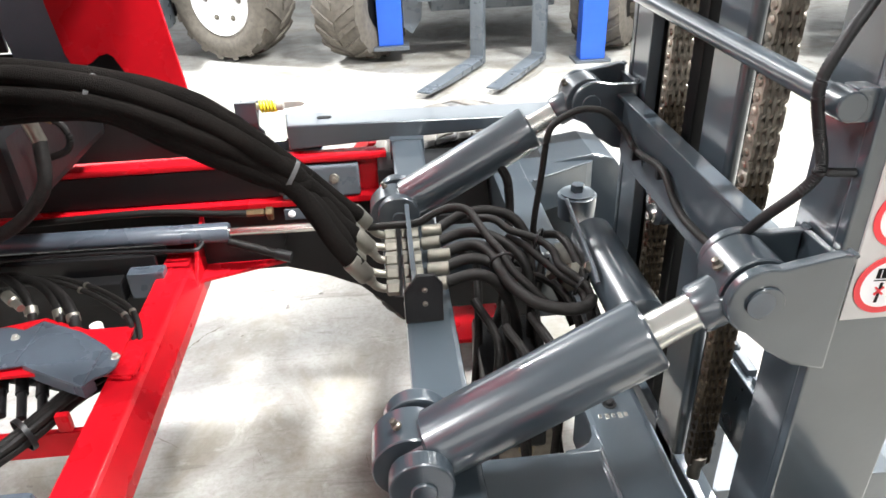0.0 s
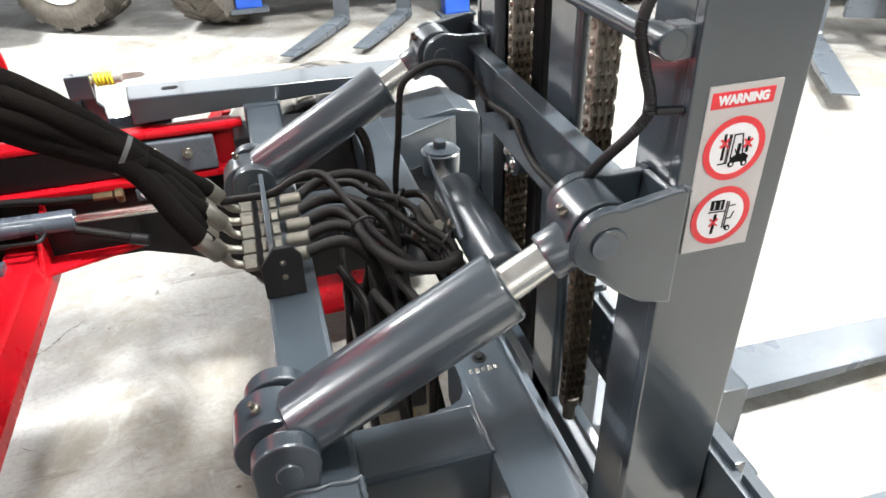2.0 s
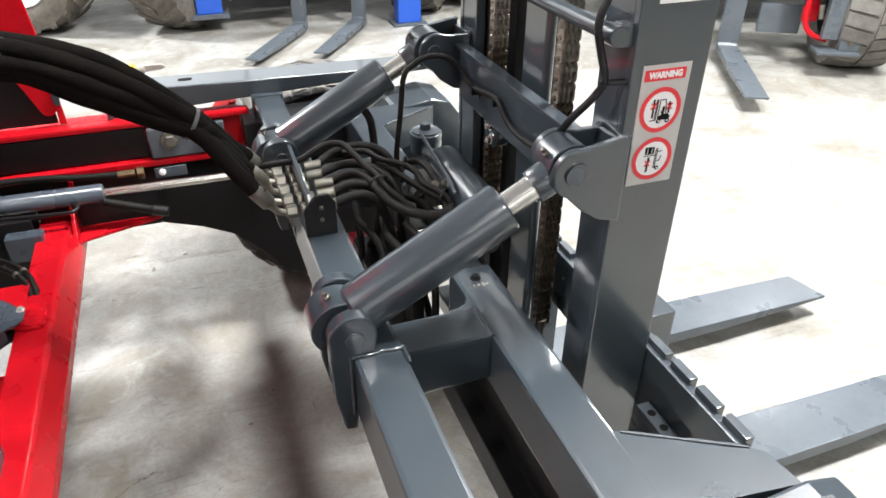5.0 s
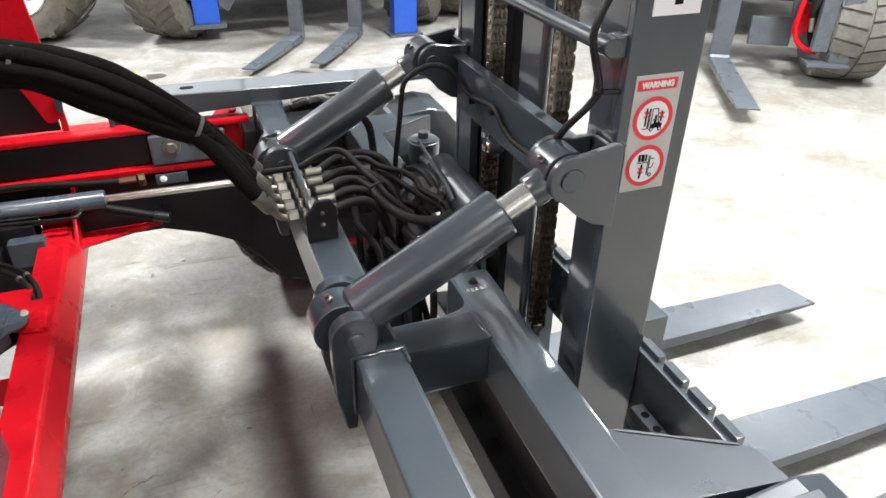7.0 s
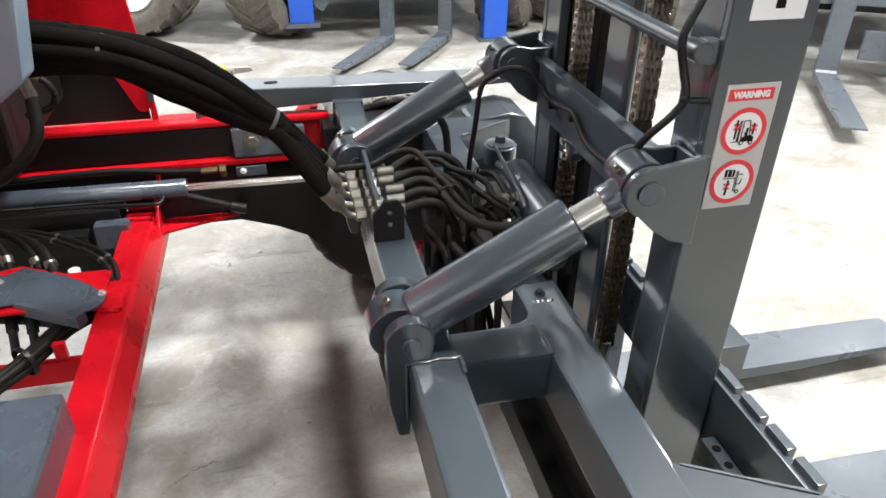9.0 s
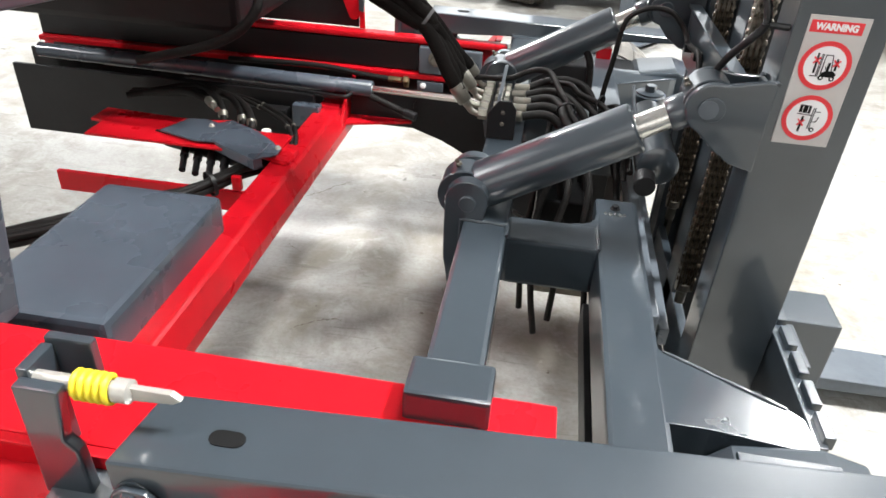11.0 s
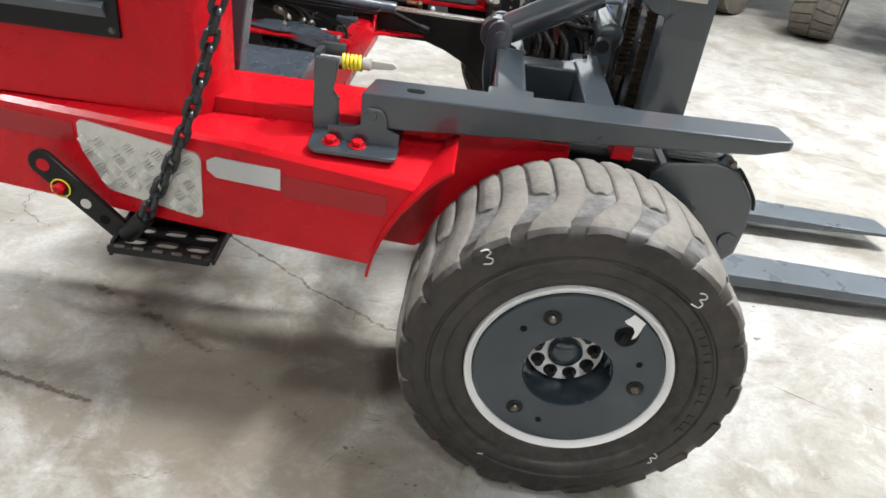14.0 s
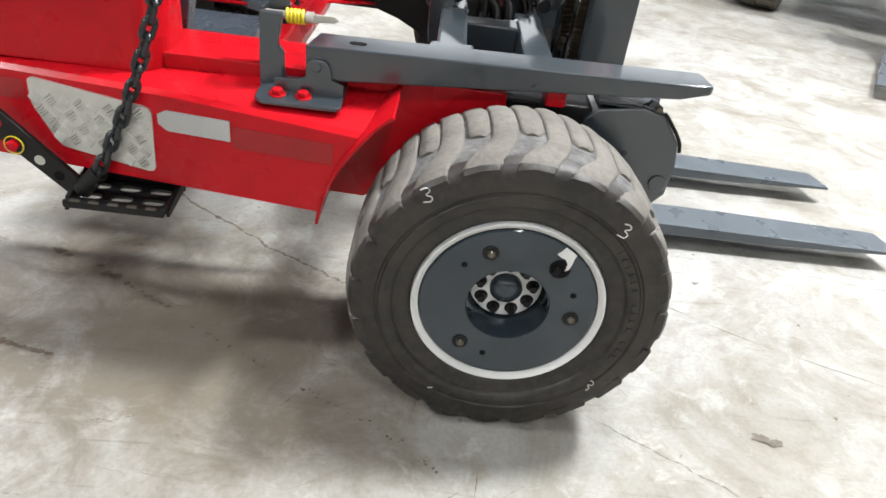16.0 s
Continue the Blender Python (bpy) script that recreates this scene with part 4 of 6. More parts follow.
# folding load arms with spring pin brackets
def load_arm(sy):
    z0, z1 = 0.7 if sy(0) == 0 else 0.714, 0.778
    bm = bmesh.new()
    pts = [(-0.035, 0.01), (0.8, 0.054), (0.866, 0.064), (0.873, 0.072), (0.866, 0.152), (0.855, 0.16), (-0.022, 0.112)]
    arm = None
    own = prism([(x, sy(y)) for x, y in pts], "z", z0, z1, 0.006, segs=3)
    for v in own.verts:
        if v.co.x > 0.6 and v.co.z < 0.74:
            v.co.z += (v.co.x - 0.6) * 0.215
    bm.free()
    arm = part("load_arm", own, GREY, lift, "grey folding load arm lying over the wheel")
    slot = arc(0.062, 0, 0.0105, 90, 270, 6) + arc(0.08, 0, 0.0105, -90, 90, 6)
    part("slot", prism([(x, sy(0.062 + y)) for x, y in slot], "z", z1 - 0.0005, z1 + 0.0012, 0), DECAL_K, arm, "dark oblong slot")
    part("pivot_bolt", hexbolt((-0.01, sy(0.012), 0.735), (0, -1 if sy(0) == 0 else 1, 0), 0.013, 0.01), GREY, arm)
    # bracket: foot, flange, post
    foot = prism([(x, sy(y)) for x, y in ((-0.125, -0.045), (-0.115, -0.05), (0.044, -0.05), (0.052, -0.043), (0.052, 0.13), (-0.135, 0.13), (-0.135, -0.035))], "z", 0.668, 0.676, 0.002)
    for v in foot.verts:
        # the foot lies on the sloping top of the side beam
        v.co.z += -0.0095 + ((v.co.y if sy(0) == 0 else other(v.co.y)) + 0.05) * 0.144
    br = part("arm_bracket", foot, GREY, lift, "grey folding arm bracket bolted to the side beam")
    part("flange", yprism(sy, [(-0.1, 0.666), (0.05, 0.666), (0.05, 0.7), (0.024, 0.708), (0.02, 0.735), (0.008, 0.748), (-0.018, 0.75), (-0.03, 0.74), (-0.032, 0.712), (-0.05, 0.703), (-0.1, 0.7)], 0.002, 0.0095, 0.002), GREY, br)
    post = part("post", yprism(sy, [(-0.143, 0.67), (-0.085, 0.67), (-0.088, 0.745), (-0.1, 0.76), (-0.09, 0.83), (-0.14, 0.83)], 0.04, 0.056, 0.003), GREY, br)
    part("post_side", ybox(sy, -0.145, -0.131, 0.056, 0.1, 0.67, 0.838, 0.003), GREY, br)
    part("post_side", ybox(sy, -0.142, -0.088, 0.1, 0.112, 0.79, 0.845, 0.003), GREY, br)
    for bx in (-0.09, -0.034):
        part("bolt", hexbolt((bx, sy(-0.014), 0.6715), (0, -0.14 if sy(0) == 0 else 0.14, 1), 0.013, 0.011), RED, br, "red painted bolt")
    # spring pin
    py = sy(0.066)
    pin = part("lock_pin", lathe([(-0.05, 0.0), (-0.05, 0.009), (0.045, 0.009), (0.046, 0.013), (0.062, 0.013), (0.064, 0.009), (0.068, 0.0)], (-0.09, py, 0.82), (1, py, 0.825), 20), PLATED, br, "plated lock pin with a flat tip")
    part("pin_tip", yprism(sy, [(-0.03, 0.811), (0.018, 0.815), (0.028, 0.821), (0.018, 0.829), (-0.03, 0.829)], 0.062, 0.07, 0.002), PLATED, pin)
    spring = []
    for i in range(61):
        a = 2 * math.pi * i / 12
        spring.append((-0.087 + 0.042 * i / 60, py + 0.0135 * math.cos(a), 0.82 + 0.0135 * math.sin(a)))
    part("spring", tube(spring, 0.0038, 8, 1), YELLOW, pin, "yellow coil spring")


load_arm(lambda y: y)
load_arm(other)
# far side hydraulic cylinder along the chassis
cyl = part("reach_cylinder", lathe([(0, 0), (0, 0.025), (1.15, 0.025), (1.155, 0.022), (1.155, 0.012), (1.15, 0.0)], (-1.34, 1.72, 0.563), (-0.205, 1.71, 0.552), 36), CYLBLUE, lift, "blue grey reach cylinder with a chrome rod")
part("rod", rod((-0.21, 1.71, 0.552), (0.25, 1.705, 0.548), 0.0115, 24), CHROME, cyl, "bright chrome piston rod")
part("rod_eye", box(0.22, 0.28, 1.68, 1.73, 0.52, 0.62, 0.006), GREY, cyl)
part("hard_line", tube([(-1.0, 1.69, 0.52), (-0.5, 1.685, 0.52), (-0.3, 1.68, 0.522), (-0.262, 1.675, 0.53), (-0.26, 1.675, 0.55)], 0.005, 8), BLACK, cyl)
part("hose", tube([(-0.19, 1.7, 0.53), (-0.1, 1.69, 0.5), (-0.06, 1.68, 0.49)], 0.011, 12), HOSE, cyl)
part("hose_end", rod((-0.075, 1.682, 0.494), (-0.035, 1.675, 0.485), 0.0145, 12), BLACK, cyl, "black hose end")
feed = part("hose", tube([(-0.7, 1.79, 0.575), (-0.4, 1.785, 0.585), (-0.24, 1.78, 0.572), (-0.15, 1.78, 0.566)], 0.009, 12), HOSE, lift, "black rubber hose with brass end")
part("fitting", rod((-0.15, 1.78, 0.566), (-0.105, 1.78, 0.566), 0.0095, 6), BRASS, feed)
part("fitting", rod((-0.1, 1.78, 0.566), (-0.082, 1.78, 0.566), 0.0135, 6), BRASS, feed)
part("fitting", rod((-0.09, 1.78, 0.566), (-0.09, 1.78, 0.545), 0.009, 8), BRASS, feed)
part("clip_plate", box(-0.055, 0.03, 1.785, 1.79, 0.535, 0.5655, 0.002), GREY_DULL, lift, "small grey clip plate")
part("clip_bolt", hexbolt((-0.035, 1.785, 0.553), (0, -1, 0), 0.007, 0.008), WHITE, lift)

# hose bulkhead on the carriage beam
part("hose_bulkhead", prism([(1.03, 0.735), (1.28, 0.735), (1.28, 0.8), (1.26, 0.815), (1.05, 0.8), (1.03, 0.785)], "x", 0.254, 0.262, 0.001), GREY, lift, "grey hose bulkhead plate")
part("cover_plate", prism([(0.24, 0.735), (0.3, 0.735), (0.3, 0.802), (0.288, 0.82), (0.262, 0.82), (0.24, 0.79)], "y", 1.0, 1.008, 0.002), BLACK, lift, "black bent bracket plate on the carriage beam")
for bz in (0.77, 0.795):
    part("plate_bolt", hexbolt((0.272, 1.0, bz), (0, -1, 0), 0.0032, 0.003), STEEL, lift)
FY = [1.06, 1.105, 1.15, 1.195, 1.24]
TIE1, TIE2 = Vector((0.073, 1.155, 0.932)), Vector((-0.2, 1.17, 1.085))
offs = [(-0.017, -0.01), (0.0, -0.016), (0.016, -0.006), (-0.01, 0.011), (0.011, 0.014)]
bundle = part("hose_loom", tube([(0.05, 1.15, 0.955), (0.073, 1.15, 0.94), (0.085, 1.15, 0.925)], 0.02, 20, 4), SLEEVE, lift, "bundle of sleeved black hydraulic hoses")
for i, fy in enumerate(FY):
    oy, oz = offs[i]
    z = 0.765
    pts = [(0.17 + (0.0, -0.012, 0.004, -0.014, 0.0)[i], fy, z + 0.043), (0.14, fy + 0.2 * (TIE1.y - fy), 0.845), TIE1 + Vector((0, oy, oz)), Vector((-0.05, 1.165, 1.022)) + Vector((0, oy * 1.3, oz * 1.2 + (0.01 if i == 4 else 0))), TIE2 + Vector((0, oy * 1.2, oz * 1.1)), (-0.42, 1.19 + oy * 1.3, 1.1 + oz * 1.3), (-0.75, 1.22 + oy * 1.5, 1.05 + oz * 1.5), (-1.1, 1.24 + oy * 1.5, 0.95 + oz), (-1.3, 1.24 + oy * 1.5, 0.85 + oz)]
    part("hose", tube(pts, 0.0155, 18, 12, wobble=0.1), SLEEVE, bundle, "woven sleeve over a black hydraulic hose")
    k = (0.0, -0.012, 0.004, -0.014, 0.0)[i]
    end = part("hose_end", lathe([(0, 0), (0, 0.0148), (0.002, 0.0155), (0.038, 0.0155), (0.041, 0.0135), (0.043, 0.009), (0.052, 0.0085), (0.052, 0)], (0.16 + k, fy, z + 0.056), (0.192 + k, fy, z + 0.014), 20), ZINC, bundle, "plated hose end with hex nut")
    part("elbow", tube([(0.188 + k, fy, z + 0.02), (0.197 + k * 0.6, fy, z + 0.006), (0.21, fy, z), (0.222, fy, z)], 0.0068, 12, 5), ZINC, end)
    part("hex_nut", lathe([(0, 0), (0, 0.0115), (0.002, 0.0132), (0.019, 0.0132), (0.021, 0.0115), (0.021, 0)], (0.214, fy, z), (1, fy, z), 6), ZINC, end)
    part("hex_nut", rod((0.244, fy, z), (0.2535, fy, z), 0.0135, 6), ZINC, end)
    part("adapter", rod((0.263, fy, z), (0.276, fy, z), 0.0118, 6), ZINC, end)
    part("crimp_collar", rod((0.279 + 0.004 * (i % 3), fy, z + 0.001), (0.312 + 0.007 * (i % 3), fy - 0.004, z + 0.004), 0.0118, 16), ZINC, end)
for oy, oz in ((-0.02, -0.03), (0.008, -0.034), (0.03, -0.026), (-0.005, -0.045)):
    pts = [TIE1 + Vector((0.03, oy * 0.5, -0.02)), TIE1 + Vector((-0.02, oy * 0.8, oz * 0.45 + 0.012)), Vector((-0.09, 1.165 + oy, 1.04 + oz)), TIE2 + Vector((0, oy, oz * 0.75)), (-0.4, 1.19 + oy, 1.09 + oz), (-0.7, 1.22 + oy, 1.05 + oz), (-1.2, 1.23 + oy, 0.97 + oz)]
    part("hose", tube(pts, 0.015, 16, 12, wobble=0.1), SLEEVE, bundle, "woven sleeve over a black hydraulic hose")
for c, d in ((TIE1 + Vector((0, 0, -0.004)), Vector((-0.27, 0, 0.18))), (TIE2 + Vector((0, 0, -0.006)), Vector((-0.25, 0, 0.1)))):
    d.normalize()
    part("cable_tie", lathe([(-0.0035, 0.0298), (-0.0035, 0.0312), (0.0035, 0.0312), (0.0035, 0.0298)], c, c + d, 24), TIEM, bundle, "pale cable tie")
# hoses from the bulkhead over to the mast foot
def bent_hose(r, *pts):
    part("hose", tube(list(pts), r, 14, 10, wobble=0.06), HOSE, lift, "bent black rubber hydraulic hose")


def taped_hose(*pts):
    part("hose", tube(list(pts), 0.0068, 12, 16, ribs=0.0003, wobble=0.1), HOSE, lift, "taped black hydraulic hose")


def thin_hose(*pts):
    part("hose", tube(list(pts), 0.0078, 10, 10), HOSE, lift, "thin black rubber hydraulic hose")


bent_hose(0.0102, (0.312, 1.15, 0.769), (0.35, 1.155, 0.778), (0.377, 1.14, 0.783), (0.396, 1.106, 0.78), (0.403, 1.068, 0.77), (0.422, 1.035, 0.757), (0.451, 1.008, 0.747), (0.493, 0.999, 0.738), (0.526, 1.006, 0.735), (0.548, 1.04, 0.725), (0.55, 1.075, 0.7))
bent_hose(0.0096, (0.312, 1.195, 0.769), (0.348, 1.2, 0.778), (0.379, 1.19, 0.783), (0.409, 1.175, 0.778), (0.438, 1.152, 0.763), (0.457, 1.13, 0.738), (0.463, 1.118, 0.69), (0.466, 1.12, 0.6), (0.45, 1.1, 0.45))
bent_hose(0.0096, (0.312, 1.24, 0.769), (0.339, 1.252, 0.78), (0.369, 1.255, 0.79), (0.405, 1.25, 0.795), (0.441, 1.235, 0.79), (0.464, 1.22, 0.77), (0.475, 1.205, 0.73), (0.48, 1.18, 0.64), (0.47, 1.16, 0.5))
bent_hose(0.0096, (0.312, 1.105, 0.768), (0.348, 1.112, 0.776), (0.38, 1.108, 0.774), (0.402, 1.1, 0.758), (0.412, 1.1, 0.715), (0.408, 1.12, 0.65), (0.393, 1.15, 0.58), (0.37, 1.16, 0.48))
bent_hose(0.0096, (0.312, 1.06, 0.768), (0.352, 1.064, 0.775), (0.38, 1.062, 0.769), (0.405, 1.064, 0.738), (0.424, 1.08, 0.685), (0.438, 1.1, 0.61), (0.44, 1.12, 0.5), (0.42, 1.1, 0.38))
taped_hose((0.185, 1.235, 0.785), (0.219, 1.228, 0.79), (0.255, 1.215, 0.796), (0.279, 1.209, 0.803), (0.304, 1.209, 0.817), (0.334, 1.208, 0.827), (0.361, 1.195, 0.827), (0.377, 1.16, 0.817), (0.392, 1.126, 0.803), (0.408, 1.098, 0.792), (0.42, 1.067, 0.776), (0.447, 1.045, 0.752), (0.48, 1.03, 0.72))
taped_hose((0.37, 1.235, 0.79), (0.409, 1.198, 0.803), (0.433, 1.173, 0.793), (0.478, 1.152, 0.782), (0.5, 1.126, 0.772), (0.505, 1.092, 0.762), (0.527, 1.068, 0.752), (0.544, 1.045, 0.738), (0.548, 1.03, 0.7))
taped_hose((0.43, 1.18, 0.775), (0.457, 1.149, 0.772), (0.478, 1.118, 0.762), (0.505, 1.083, 0.749), (0.531, 1.06, 0.735), (0.54, 1.03, 0.715), (0.545, 1.0, 0.67))
thin_hose((0.36, 1.1, 0.7), (0.39, 1.02, 0.66), (0.37, 0.965, 0.56), (0.38, 0.94, 0.4), (0.4, 0.93, 0.28))
thin_hose((0.42, 1.14, 0.72), (0.41, 1.05, 0.66), (0.435, 0.99, 0.5), (0.43, 0.96, 0.3))
thin_hose((0.5, 1.2, 0.7), (0.47, 1.1, 0.65), (0.5, 1.04, 0.45), (0.52, 1.0, 0.28))
thin_hose((0.38, 1.22, 0.72), (0.37, 1.12, 0.62), (0.35, 1.06, 0.44), (0.36, 1.02, 0.28))
thin_hose((0.5, 1.26, 0.73), (0.53, 1.18, 0.765), (0.545, 1.1, 0.74), (0.555, 1.0, 0.69))
thin_hose((0.4, 1.02, 0.7), (0.43, 0.965, 0.66), (0.415, 0.925, 0.58), (0.42, 0.9, 0.48))
thin_hose((0.44, 1.02, 0.72), (0.47, 0.96, 0.68), (0.47, 0.92, 0.6), (0.46, 0.9, 0.48))
thin_hose((0.35, 1.24, 0.72), (0.43, 1.2, 0.7), (0.5, 1.14, 0.7), (0.53, 1.08, 0.68), (0.54, 1.0, 0.62))
thin_hose((0.4, 1.27, 0.7), (0.46, 1.22, 0.69), (0.52, 1.2, 0.66), (0.55, 1.14, 0.6))
for c, d in (((0.405, 1.085, 0.783), (0.2, -0.8, -0.3)), ((0.48, 1.15, 0.781), (0.7, -0.4, -0.1)), ((0.535, 1.06, 0.742), (0.6, -0.6, -0.3))):
    part("cable_tie", lathe([(-0.002, 0.019), (-0.002, 0.022), (0.002, 0.022), (0.002, 0.019)], c, Vector(c) + Vector(d), 16), BLACK, lift, "black cable tie round two hoses")
part("fitting_block", box(0.53, 0.58, 1.16, 1.24, 0.66, 0.72, 0.004), STEEL, lift, "oily steel fitting block")
for k in range(3):
    part("fitting", rod((0.5 + 0.025 * k, 1.13, 0.72), (0.51 + 0.025 * k, 1.1, 0.75), 0.011, 6), ZINC, lift, "plated hex fitting")
# plain black block added to keep the space under the hoses dark
bank = part("valve_bank", box(0.365, 0.475, 1.0, 1.19, 0.44, 0.6, 0.008), BLACK, lift, "black block added as dark filling under the hoses")
part("valve_block", box(0.38, 0.52, 1.1, 1.28, 0.28, 0.4, 0.005), STEEL, lift, "dark steel valve block deep between the beams")
part("valve_fitting", rod((0.41, 1.08, 0.4), (0.41, 1.08, 0.45), 0.014, 6), BRASS, lift)
part("valve_fitting", rod((0.45, 1.05, 0.38), (0.45, 1.05, 0.43), 0.016, 6), BRASS, lift)
part("red_tray", box(0.32, 0.44, 1.24, 1.36, 0.5, 0.511, 0.002), RED, lift, "red inner tray plate")
part("front_frame", box(0.62, 0.7, 0.72, 1.34, 0.25, 0.3, 0.005), GREY, lift, "grey mast foot beam")
part("foot_strip", box(0.575, 0.6, 0.62, 1.44, 0.55, 0.6, 0.003), GREY_DULL, lift, "narrow grey foot strip along the mast")
part("foot_strip", box(0.63, 0.65, 0.72, 1.34, 0.46, 0.5, 0.003), GREY_DULL, lift, "narrow grey foot strip along the mast")
# black channel hung below the front cross beam
low = part("lower_channel", box(0.508, 0.56, 0.22, 0.98, 0.275, 0.35, 0.004), BLACK, lift, "black lower channel hung under the carriage beam")
part("channel_web", box(0.546, 0.558, 0.22, 0.98, 0.351, 0.585, 0.002), BLACK, low)
# sloping side shift cylinder with its filler cap
tank = part("shift_cylinder", lathe([(0, 0), (0, 0.034), (0.008, 0.04), (0.27, 0.042), (0.276, 0.03), (0.276, 0)], (0.598, 1.23, 0.739), (0.602, 0.94, 0.73), 40), GREY, lift, "grey side shift cylinder")
part("end_fitting", rod((0.575, 0.935, 0.715), (0.573, 0.895, 0.712), 0.022, 16), BLACK, tank)
part("steel_line", tube([(0.565, 1.29, 0.785), (0.56, 1.2, 0.78), (0.556, 1.08, 0.77), (0.556, 1.04, 0.755)], 0.004, 8), GREY_DULL, tank)
cap = part("filler", lathe([(0, 0), (0, 0.04), (0.05, 0.042), (0.052, 0.036), (0.056, 0.036), (0.06, 0.0)], (0.632, 1.45, 0.665), (0.632, 1.45, 1.0), 36), GREY, lift, "round grey filler with hex cap")
part("hex_cap", rod((0.632, 1.45, 0.722), (0.632, 1.45, 0.74), 0.015, 6), GREY, cap)
part("neck", rod((0.595, 1.22, 0.74), (0.625, 1.43, 0.672), 0.016, 16), CHROME, cap)
# looms along the mast tie plate
part("hose", tube([(0.505, 1.25, 0.69), (0.49, 1.236, 0.757), (0.501, 1.235, 0.862), (0.51, 1.235, 0.94), (0.528, 1.234, 0.966), (0.557, 1.234, 0.98), (0.585, 1.233, 0.982), (0.613, 1.231, 0.972), (0.641, 1.222, 0.942), (0.646, 1.173, 0.926), (0.645, 1.075, 0.941), (0.645, 1.04, 0.938), (0.646, 1.002, 0.916), (0.646, 0.962, 0.907), (0.644, 0.906, 0.911), (0.635, 0.85, 0.925), (0.622, 0.79, 0.945)], 0.006, 12, 10), HOSE, lift, "thin black hose clipped along the mast tie plate")
part("hose", tube([(0.44, 1.33, 0.85), (0.455, 1.325, 0.82), (0.46, 1.32, 0.77), (0.455, 1.3, 0.72)], 0.009, 10, 8), HOSE, lift, "thin black rubber hydraulic hose")
for py, pz in ((1.06, 0.938), (1.17, 0.924)):
    part("hose_clip", box(0.638, 0.6545, py - 0.006, py + 0.006, pz - 0.013, pz + 0.004, 0.002), BLACK, tie_bar, "small black hose clip")
loom = part("corrugated_hose", tube([(0.61, 0.755, 0.985), (0.621, 0.73, 1.027), (0.643, 0.712, 1.064), (0.658, 0.71, 1.087), (0.6545, 0.71, 1.11), (0.647, 0.71, 1.132), (0.637, 0.71, 1.175), (0.652, 0.712, 1.215), (0.68, 0.72, 1.26), (0.7, 0.73, 1.32)], 0.0057, 12, 20, ribs=0.0006), BLACK, lift, "black corrugated hose tied to the mast")
part("cable_tie", lathe([(-0.002, 0.0057), (-0.002, 0.0072), (0.002, 0.0072), (0.002, 0.0057)], (0.658, 0.71, 1.087), (0.656, 0.71, 1.1), 14), BLACK, loom)
part("tie_bolt", rod((0.662, 0.706, 1.088), (0.69, 0.7, 1.088), 0.005, 8), BLACK, loom)

# decals on the mast rail
dec = part("warning_decal", box(0.709, 0.793, 0.6876, 0.692, 0.9165, 1.1125, 0.001), DECAL, near_rail, "grey warning decal with two red ringed pictograms")
part("banner", box(0.712, 0.7845, 0.6868, 0.6888, 1.0885, 1.106, 0.001), DECAL_R, dec, "red banner")
text_mesh("WARNING", 0.0119, pose(0.7483, 0.6862, 1.0972, 90, 0, 0) @ Matrix.Diagonal((1.0, 1.12, 1.0, 1.0)), dec, DECAL_W, "lettering", "white capital lettering")


def disc_y(x, z, r, y0, y1, seg=40):
    return lathe([(0, 0), (0, r), (y1 - y0, r), (y1 - y0, 0)], (x, y0, z), (x, y1, z), seg)


for cx, cz in ((0.749, 1.042), (0.7497, 0.9608)):
    part("pictogram_field", disc_y(cx, cz, 0.0355, 0.6866, 0.6878), DECAL_W, dec)
    part("pictogram_ring", lathe([(0, 0.0292), (0, 0.0362), (0.001, 0.0362), (0.001, 0.0292), (0, 0.0292)], (cx, 0.6858, cz), (cx, 1, cz), 48), DECAL_R, dec)


def stroke(x0, z0, x1, z1, w=0.0011, m=DECAL_K, y=0.6858):
    """A short printed bar of a pictogram."""
    d = Vector((x1 - x0, z1 - z0)).normalized() * (w / 2)
    part("pictogram_shape", prism([(x0 - d.y, z0 + d.x), (x1 - d.y, z1 + d.x), (x1 + d.y, z1 - d.x), (x0 + d.y, z0 - d.x)], "y", y, 0.6867, 0), m, dec)


def cross_mark(x, z, r):
    stroke(x - r, z - r, x + r, z + r, 0.0022, DECAL_R, 0.6853)
    stroke(x - r, z + r, x + r, z - r, 0.0022, DECAL_R, 0.685)


# truck between two crossed out bars
part("pictogram_shape", prism([(0.7462, 1.026), (0.7665, 1.0255), (0.768, 1.0315), (0.763, 1.0352), (0.7525, 1.0345), (0.7462, 1.031)], "y", 0.6858, 0.6867, 0), DECAL_K, dec)
for bar in ((0.7464, 1.031, 0.7468, 1.0585), (0.7468, 1.058, 0.7566, 1.058), (0.7566, 1.058, 0.7602, 1.035), (0.7425, 1.0255, 0.7434, 1.059), (0.7405, 1.0255, 0.7414, 1.059), (0.732, 1.026, 0.7425, 1.0262), (0.7505, 1.041, 0.7535, 1.0345)):
    stroke(*bar)
stroke(0.7545, 1.0345, 0.7548, 1.047, 0.0036)
for bar in ((0.736, 1.0305, 0.736, 1.06), (0.7645, 1.036, 0.7645, 1.0535)):
    stroke(*bar, 0.0028)
cross_mark(0.736, 1.0495, 0.0046)
cross_mark(0.7645, 1.0465, 0.0046)
